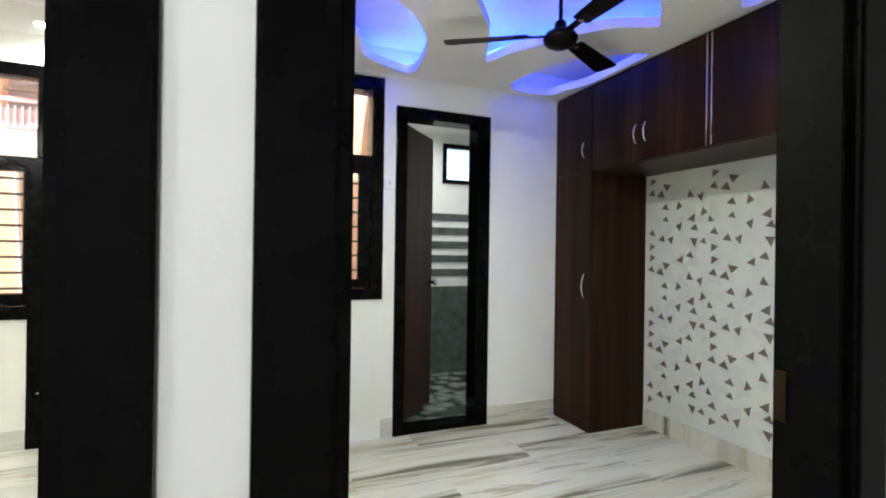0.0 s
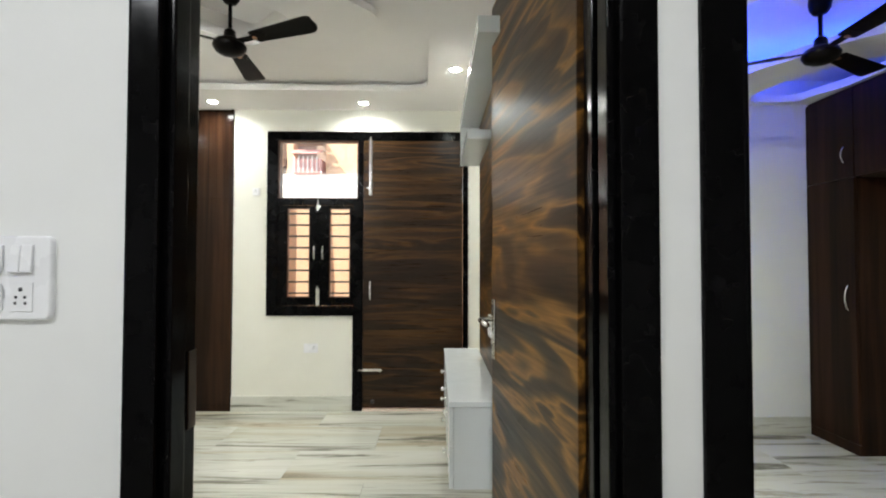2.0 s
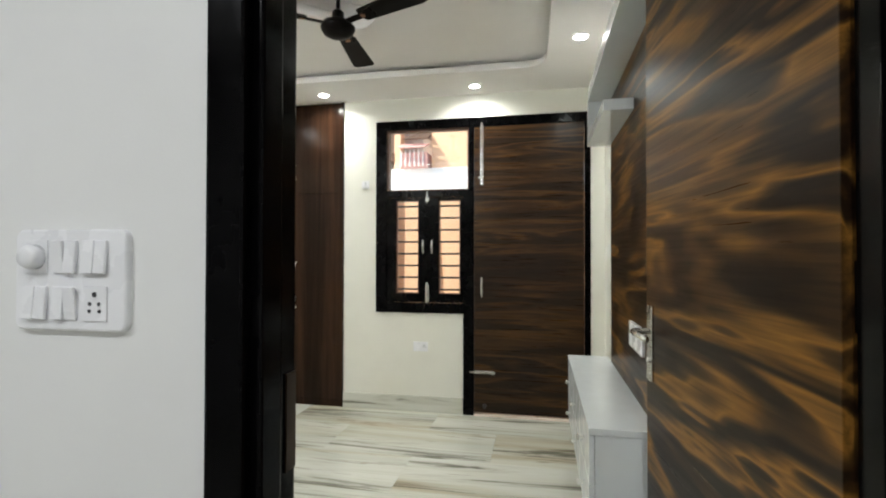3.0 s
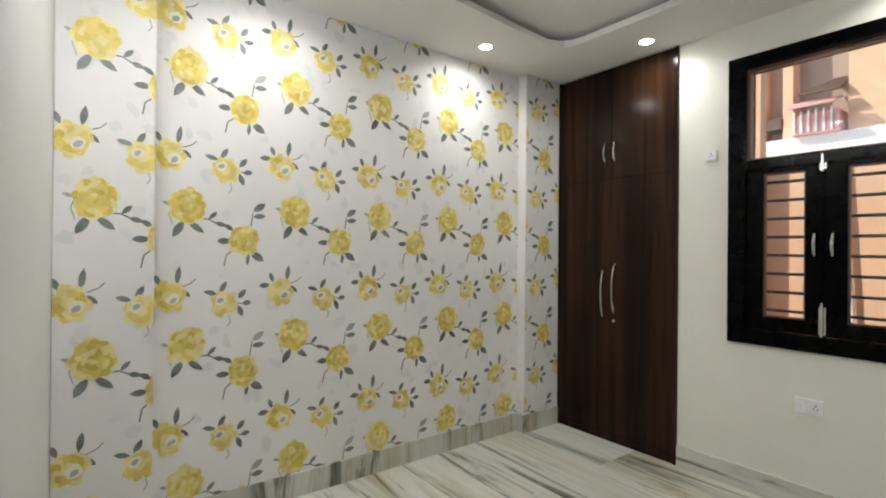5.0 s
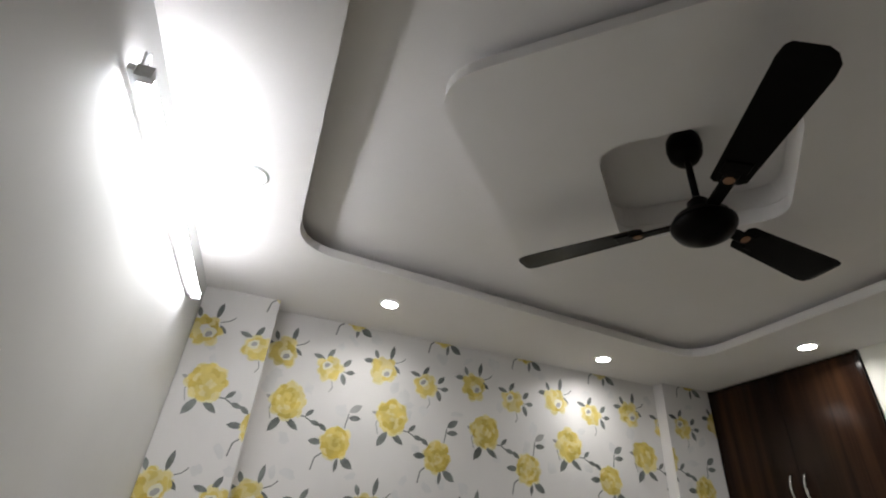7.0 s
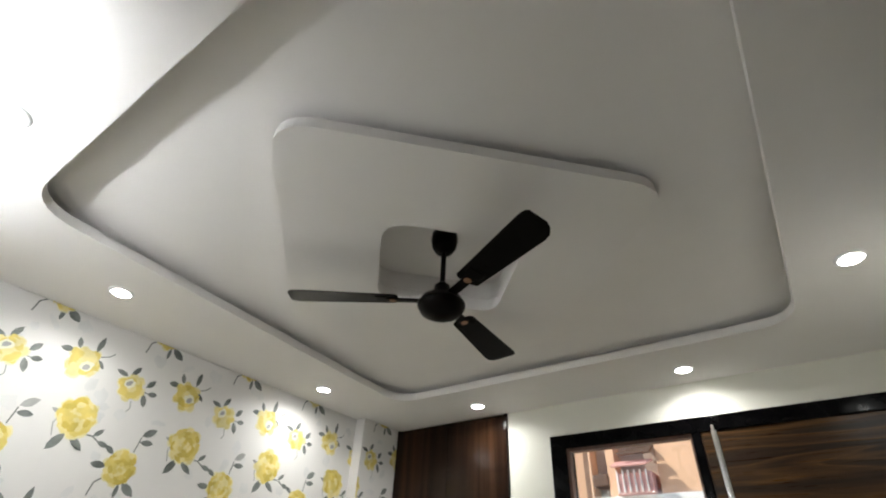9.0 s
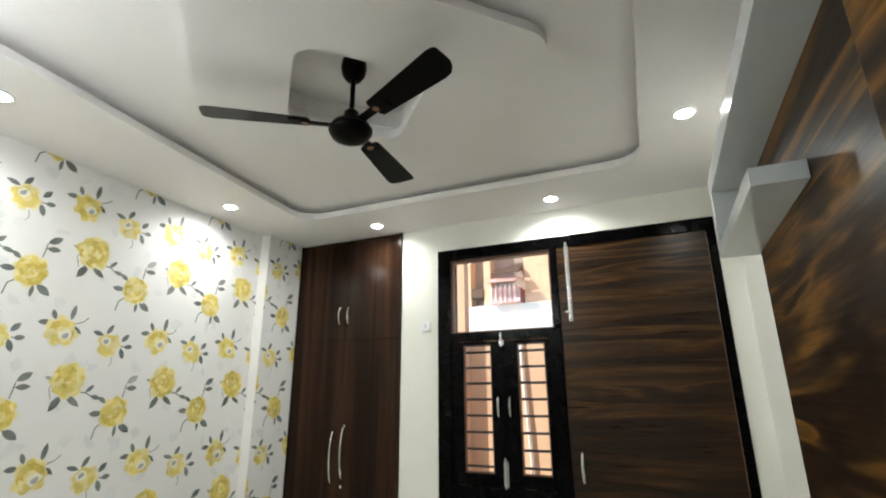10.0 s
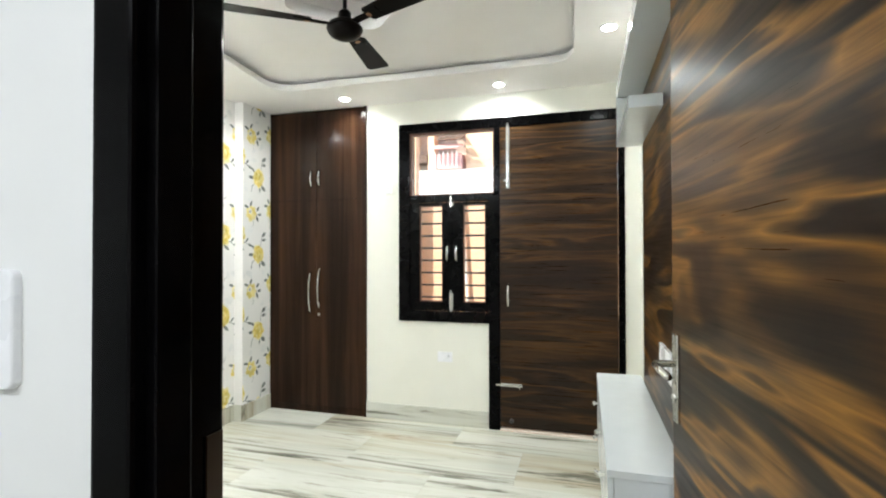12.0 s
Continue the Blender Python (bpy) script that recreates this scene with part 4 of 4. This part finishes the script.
# ---- printed flowers on the paper ----
def print_layers(sites, name, parent, place, u0, u1):
    """sites: (u, v, kind, seed) along and up the wall; place(u, v, lift) gives the point in the room."""
    bm = bmesh.new()
    faint = [0]

    def blob(u, v, ru, rv, ang, slot, lift, n=10, wob=0.16, rnd=None, tip=False):
        vs = []
        for k in range(n):
            a = 2 * math.pi * k / n
            r = 1 + rnd.uniform(-wob, wob)
            x, y = ru * math.cos(a) * r, rv * math.sin(a) * r
            if tip:
                y *= max(0.0, 1 - abs(math.cos(a)) ** 3)
            vs.append(bm.verts.new(place(u + x * math.cos(ang) - y * math.sin(ang), v + x * math.sin(ang) + y * math.cos(ang), lift)))
        bm.faces.new(vs).material_index = slot

    def petals(u, v, ru, rv, n, slot, rnd):
        """Ruffled outer petals with a paler rim."""
        for k in range(n):
            a = 2 * math.pi * (k + rnd.uniform(-0.25, 0.25)) / n
            far = rnd.uniform(0.66, 0.80)
            pu, pv, size = u + ru * far * math.cos(a), v + rv * far * math.sin(a), ru * rnd.uniform(0.28, 0.40)
            blob(pu, pv, size * 1.22, size * 1.12, a, 8, 0.00056 + 0.000008 * k, 12, 0.14, rnd)
            blob(pu, pv, size, size * 0.9, a, slot if rnd.random() < 0.6 else 1, 0.00064 + 0.000008 * k, 12, 0.16, rnd)

    def leaf(u, v, ang, ln, wd, rnd, slot=3):
        blob(u + math.cos(ang) * ln / 2, v + math.sin(ang) * ln / 2, ln / 2, wd / 2, ang, slot, 0.0006, 12, 0.03, rnd, True)

    def stem(pts, wd, slot=3):
        for (a, b), (c, d) in zip(pts, pts[1:]):
            dv = Vector((c - a, d - b)).normalized()
            nx, ny = -dv.y * wd, dv.x * wd
            bm.faces.new([bm.verts.new(place(*q, 0.0005)) for q in ((a - nx, b - ny), (a + nx, b + ny), (c + nx, d + ny), (c - nx, d - ny))]).material_index = slot

    for u, v, kind, seed in sites:
        rnd = random.Random(seed)
        if kind in ("rose", "rose_b"):
            R = 0.070 if kind == "rose" else 0.062
            petals(u, v, R * 1.04, R * 1.12, 8, 0, rnd)
            blob(u, v, R * 0.86, R * 0.95, 0, 1, 0.0008, 26, 0.13, rnd)
            for ring, n, rr, lift in ((0.84, 13, 0.27, 0.0010), (0.62, 11, 0.25, 0.0016), (0.38, 8, 0.22, 0.0022), (0.14, 4, 0.18, 0.0027)):
                for k in range(n):
                    a = 2 * math.pi * (k + rnd.random() * 0.5) / n
                    blob(u + R * ring * math.cos(a), v + R * 1.08 * ring * math.sin(a), R * rr * 1.1, R * rr * 0.7, a + 1.57 + rnd.uniform(-0.5, 0.5), (0, 1, 1, 2, 0, 2, 1)[rnd.randrange(7)], lift + 0.00004 * k, 9, 0.24, rnd)
            if kind == "rose":
                leaf(u - 0.015, v - R * 0.95, radians(-122), 0.085, 0.034, rnd), leaf(u, v - R * 0.95, radians(-38), 0.085, 0.028, rnd)
                stem([(u - R * 0.9, v - 0.01), (u - R * 1.05, v - 0.04), (u - R * 0.85, v - 0.085)], 0.0022, 4)
                leaf(u - R * 0.9, v, radians(160), 0.04, 0.016, rnd, 4)
                stem([(u + 0.05, v - 0.055), (u + 0.085, v - 0.055), (u + 0.12, v - 0.075), (u + 0.17, v - 0.09)], 0.0028)
                leaf(u + 0.085, v - 0.055, radians(45), 0.05, 0.02, rnd), leaf(u + 0.11, v - 0.07, radians(-15), 0.05, 0.022, rnd), leaf(u + 0.15, v - 0.075, radians(-35), 0.05, 0.022, rnd)
            else:
                leaf(u - R * 0.9, v - 0.005, radians(180), 0.065, 0.028, rnd), leaf(u + 0.03, v - R * 0.9, radians(-35), 0.075, 0.036, rnd), leaf(u + 0.02, v - R * 0.95, radians(-95), 0.06, 0.018, rnd)
                stem([(u - R * 0.75, v - 0.045), (u - R * 1.25, v - 0.07), (u - R * 1.4, v - 0.12)], 0.0028)
                stem([(u + 0.03, v + R + 0.005), (u + 0.036, v + R + 0.04), (u + 0.04, v + R + 0.07)], 0.0026)
                leaf(u + 0.04, v + R + 0.05, radians(5), 0.06, 0.026, rnd), leaf(u + 0.04, v + R + 0.075, radians(35), 0.07, 0.032, rnd, 4 if rnd.random() < 0.3 else 3)
        else:
            R = 0.062 if kind == "open" else 0.055
            petals(u, v, R * 1.06, R * 1.04, 7, 0, rnd)
            blob(u, v, R * 0.9, R * 0.9, 0, 0, 0.0008, 24, 0.12, rnd)
            for k in range(11):
                a = 2 * math.pi * (k + rnd.random() * 0.4) / 11
                blob(u + R * 0.62 * math.cos(a), v + R * 0.62 * math.sin(a), R * 0.36, R * 0.26, a + 1.57, (1, 0, 2, 1)[rnd.randrange(4)] if kind == "open" else (1, 1, 0)[rnd.randrange(3)], 0.0010 + 0.00004 * k, 9, 0.15, rnd)
            du = 0.018 if kind == "open" else -0.016
            blob(u + du, v - 0.012 if kind == "open" else v + 0.016, R * 0.44, R * 0.38, 0.5, 5, 0.0016, 14, 0.2, rnd)
            blob(u + du, v - 0.018 if kind == "open" else v + 0.016, R * 0.27, R * 0.19, 0.6, 7, 0.0018, 9, 0.2, rnd)
            if kind == "open":
                leaf(u - 0.035, v + R * 0.8, radians(110), 0.05, 0.022, rnd), leaf(u - 0.05, v + R * 0.6, radians(185), 0.055, 0.026, rnd), leaf(u + 0.03, v + R * 0.85, radians(82), 0.08, 0.024, rnd), leaf(u + R * 0.8, v + 0.03, radians(-45), 0.05, 0.018, rnd)
                stem([(u + R * 0.8, v + 0.04), (u + R * 1.4, v + 0.055), (u + R * 1.7, v + 0.075)], 0.002, 3)
            else:
                leaf(u - 0.02, v + R * 0.9, radians(60), 0.06, 0.024, rnd), leaf(u - 0.03, v + R * 0.8, radians(165), 0.06, 0.022, rnd)
                stem([(u + R * 0.9, v), (u + R * 1.6, v - 0.005)], 0.0022)
                leaf(u + R * 1.1, v + 0.02, radians(50), 0.055, 0.026, rnd), leaf(u + R * 1.1, v - 0.01, radians(-70), 0.06, 0.026, rnd), leaf(u + R * 1.4, v - 0.005, radians(8), 0.045, 0.024, rnd)
                stem([(u + 0.02, v - R), (u + 0.028, v - R - 0.03), (u + 0.015, v - R - 0.05)], 0.002, 4)
        for k in range(2):
            blob(u + rnd.uniform(-0.16, 0.16), v + rnd.choice((-1, 1)) * rnd.uniform(0.1, 0.16), rnd.uniform(0.018, 0.04), rnd.uniform(0.012, 0.03), rnd.uniform(0, 3), 6, 0.00005 + 0.0000015 * faint[0], 11, 0.3, rnd)
            faint[0] += 1
    for co, no in (((0, u0, 0), (0, -1, 0)), ((0, u1, 0), (0, 1, 0)), ((0, 0, 0.121), (0, 0, -1)), ((0, 0, SOFFIT - 0.001), (0, 0, 1))):
        bmesh.ops.bisect_plane(bm, geom=bm.verts[:] + bm.edges[:] + bm.faces[:], plane_co=co, plane_no=no, clear_outer=True)
    me = mesh_object(name, bm, [YELLOW_PALE, YELLOW, OCHRE, LEAF_GREY, plain("print_soft_grey", (0.38, 0.38, 0.37), 0.6, 0, 0.2), PAPER_WARM, GHOST, plain("print_mauve_grey", (0.40, 0.385, 0.38), 0.6, 0, 0.2), FRINGE], parent)
    return tagged(me, "printed yellow roses with grey leaves", kind="stuff")


CELL = [(1.465, 1.425, "rose"), (1.703, 1.278, "rose_b"), (1.393, 1.640, "open"), (1.618, 1.598, "bud")]


def flower_sites(u0, u1, shift, v0=0.0, v1=SOFFIT + 0.12):
    out = []
    for i in range(-5, 8):
        for j in range(-4, 4):
            for n, (u, v, kind) in enumerate(CELL):
                uu, vv = u + shift + i * 0.483, v + j * 0.612
                if u0 < uu < u1 and v0 < vv < v1:
                    out.append((uu, vv, kind, 1000 + i * 100 + j * 10 + n))
    return out


def on_wall(x):
    def place(u, v, lift):
        return (x + 0.0006 + lift, u, v)
    return place


print_layers(flower_sites(1.18, 3.66, 0), "printed_roses", wall_flower, on_wall(WEST), 1.3255, 3.5245)
print_layers(flower_sites(0.85, 1.48, 0.146), "printed_roses", wall_flower, on_wall(-2.325), 1.004, 1.3245)
print_layers(flower_sites(3.4, 4.0, 0.075), "printed_roses", wall_flower, on_wall(-2.365), 3.5255, 3.8795)

# printed triangles in the second bedroom
bm = bmesh.new()
rnd = random.Random(5)
cells = []
while len(cells) < 22:
    c = (rnd.uniform(0, 0.48), rnd.uniform(0, 0.525), rnd.randrange(8), rnd.choice((0.85, 1.0, 1.0, 1.12)))
    if all(min(abs(c[0] - d[0]), 0.48 - abs(c[0] - d[0])) > 0.072 or min(abs(c[1] - d[1]), 0.525 - abs(c[1] - d[1])) > 0.072 for d in cells):
        cells.append(c)
depth = 0
for a in range(-1, 4):
    for c in range(0, 4):
        for u, v, d, sz in cells:
            y, z = 1.05 + a * 0.48 + u, 0.15 + c * 0.525 + v
            if not (1.05 < y < 2.87 and 0.16 < z < 1.70):
                continue
            w, h, turn = 0.031 * sz, 0.042 * sz, d * math.pi / 4 + 0.2
            tri = [(p * math.cos(turn) - q * math.sin(turn), p * math.sin(turn) + q * math.cos(turn)) for p, q in ((-w, 0), (w, 0), (0, h))]
            bm.faces.new([bm.verts.new((B_EAST - 0.0016, y + p, z + q)) for p, q in tri]).material_index = 0
            if sz > 0.8:
                depth += 1
                gy, gz = y + rnd.uniform(-0.06, 0.06), z + rnd.uniform(-0.06, 0.06)
                bm.faces.new([bm.verts.new((B_EAST - 0.0003 - depth * 0.000004, gy + p * 2.2, gz + q * 2.2)) for p, q in tri]).material_index = 1
tagged(mesh_object("printed_triangles", bm, [BROWN_TRI, GREY_TRI], wall_b), "printed taupe triangles", kind="stuff")

# ---- skirting ----
SK = 0.12


def skirting(name, runs, stone=None):
    structure(boxes(name, runs, stone or MARBLE_SKIRT, bevel=0.002), "streaked marble skirting strip")


skirting("baseboard", [(WEST, WEST + 0.012, 1.325, 3.525, 0, SK)])
skirting("baseboard", [(-2.325, -2.313, 1.003, 1.337, 0, SK), (-2.365, -2.353, 3.513, 3.862, 0, SK)])
skirting("baseboard", [(WEST + 0.012, -2.365, 3.513, 3.525, 0, SK), (WEST + 0.012, -2.325, 1.325, 1.337, 0, SK)])
skirting("baseboard_north", [(-1.49, DX0 - 0.002, WIN_FACE - 0.012, WIN_FACE, 0, SK)], MARBLE)
skirting("baseboard_b", [(1.485, BD0 - 0.002, B_FAR - 0.012, B_FAR, 0, SK), (BD1 + 0.002, 2.797, B_FAR - 0.012, B_FAR, 0, SK)], MARBLE)
skirting("baseboard_b", [(B_EAST - 0.012, B_EAST, ROOM_FACE, 2.917, 0, SK)])

# ---- floors: slabs of streaked marble ----
structure(box("floor_bed", -2.6, 3.5, -1.9, 4.75, -0.12, -0.012, JOINT, bevel=0), "filler bed under the marble floor")
floor = structure(box("floor", -2.5, 3.4, -1.88, 0.9, -0.0118, -0.006, JOINT, bevel=0), "polished white marble floor with grey and tan streaks")
slab_meshes = {}


def slab(x0, x1, y0, y1):
    w, h = round(x1 - x0, 3), round(y1 - y0, 3)
    if (w, h) not in slab_meshes:
        bm = bmesh.new()
        g = 0.0006
        add_box(bm, g, w - g, g, h - g, -0.0055, 0.0)
        bmesh.ops.recalc_face_normals(bm, faces=bm.faces)
        me = bpy.data.meshes.new("slab")
        bm.to_mesh(me)
        bm.free()
        me.materials.append(MARBLE)
        slab_meshes[(w, h)] = me
    ob = new("slab", slab_meshes[(w, h)])
    ob.parent = floor
    ob.matrix_basis = Matrix.Translation((x0, y0, 0))


def pave(x0, x1, y0, y1, lx, ly, ox, oy):
    ys = [y0]
    y = y0 + oy
    while y < y1 - 0.02:
        ys.append(y)
        y += ly
    ys.append(y1)
    for r, (a, b) in enumerate(zip(ys, ys[1:])):
        xs = [x0]
        x = x0 + ox + (lx * 0.45 if r % 2 else 0)
        while x < x1 - 0.02:
            xs.append(x)
            x += lx
        xs.append(x1)
        for c, d in zip(xs, xs[1:]):
            slab(c, d, a, b)


pave(-2.5, 0.65, 0.9, 4.02, 1.05, 0.46, 0.75, 0.30)
pave(0.65, 3.4, 0.9, 3.45, 1.05, 0.46, 0.55, 0.38)
pave(-2.5, 3.4, -1.88, 0.9, 1.2, 0.62, 0.6, 0.4)
pave(1.5, 3.1, 3.45, 4.7, 0.4, 0.4, 0.3, 0.3)
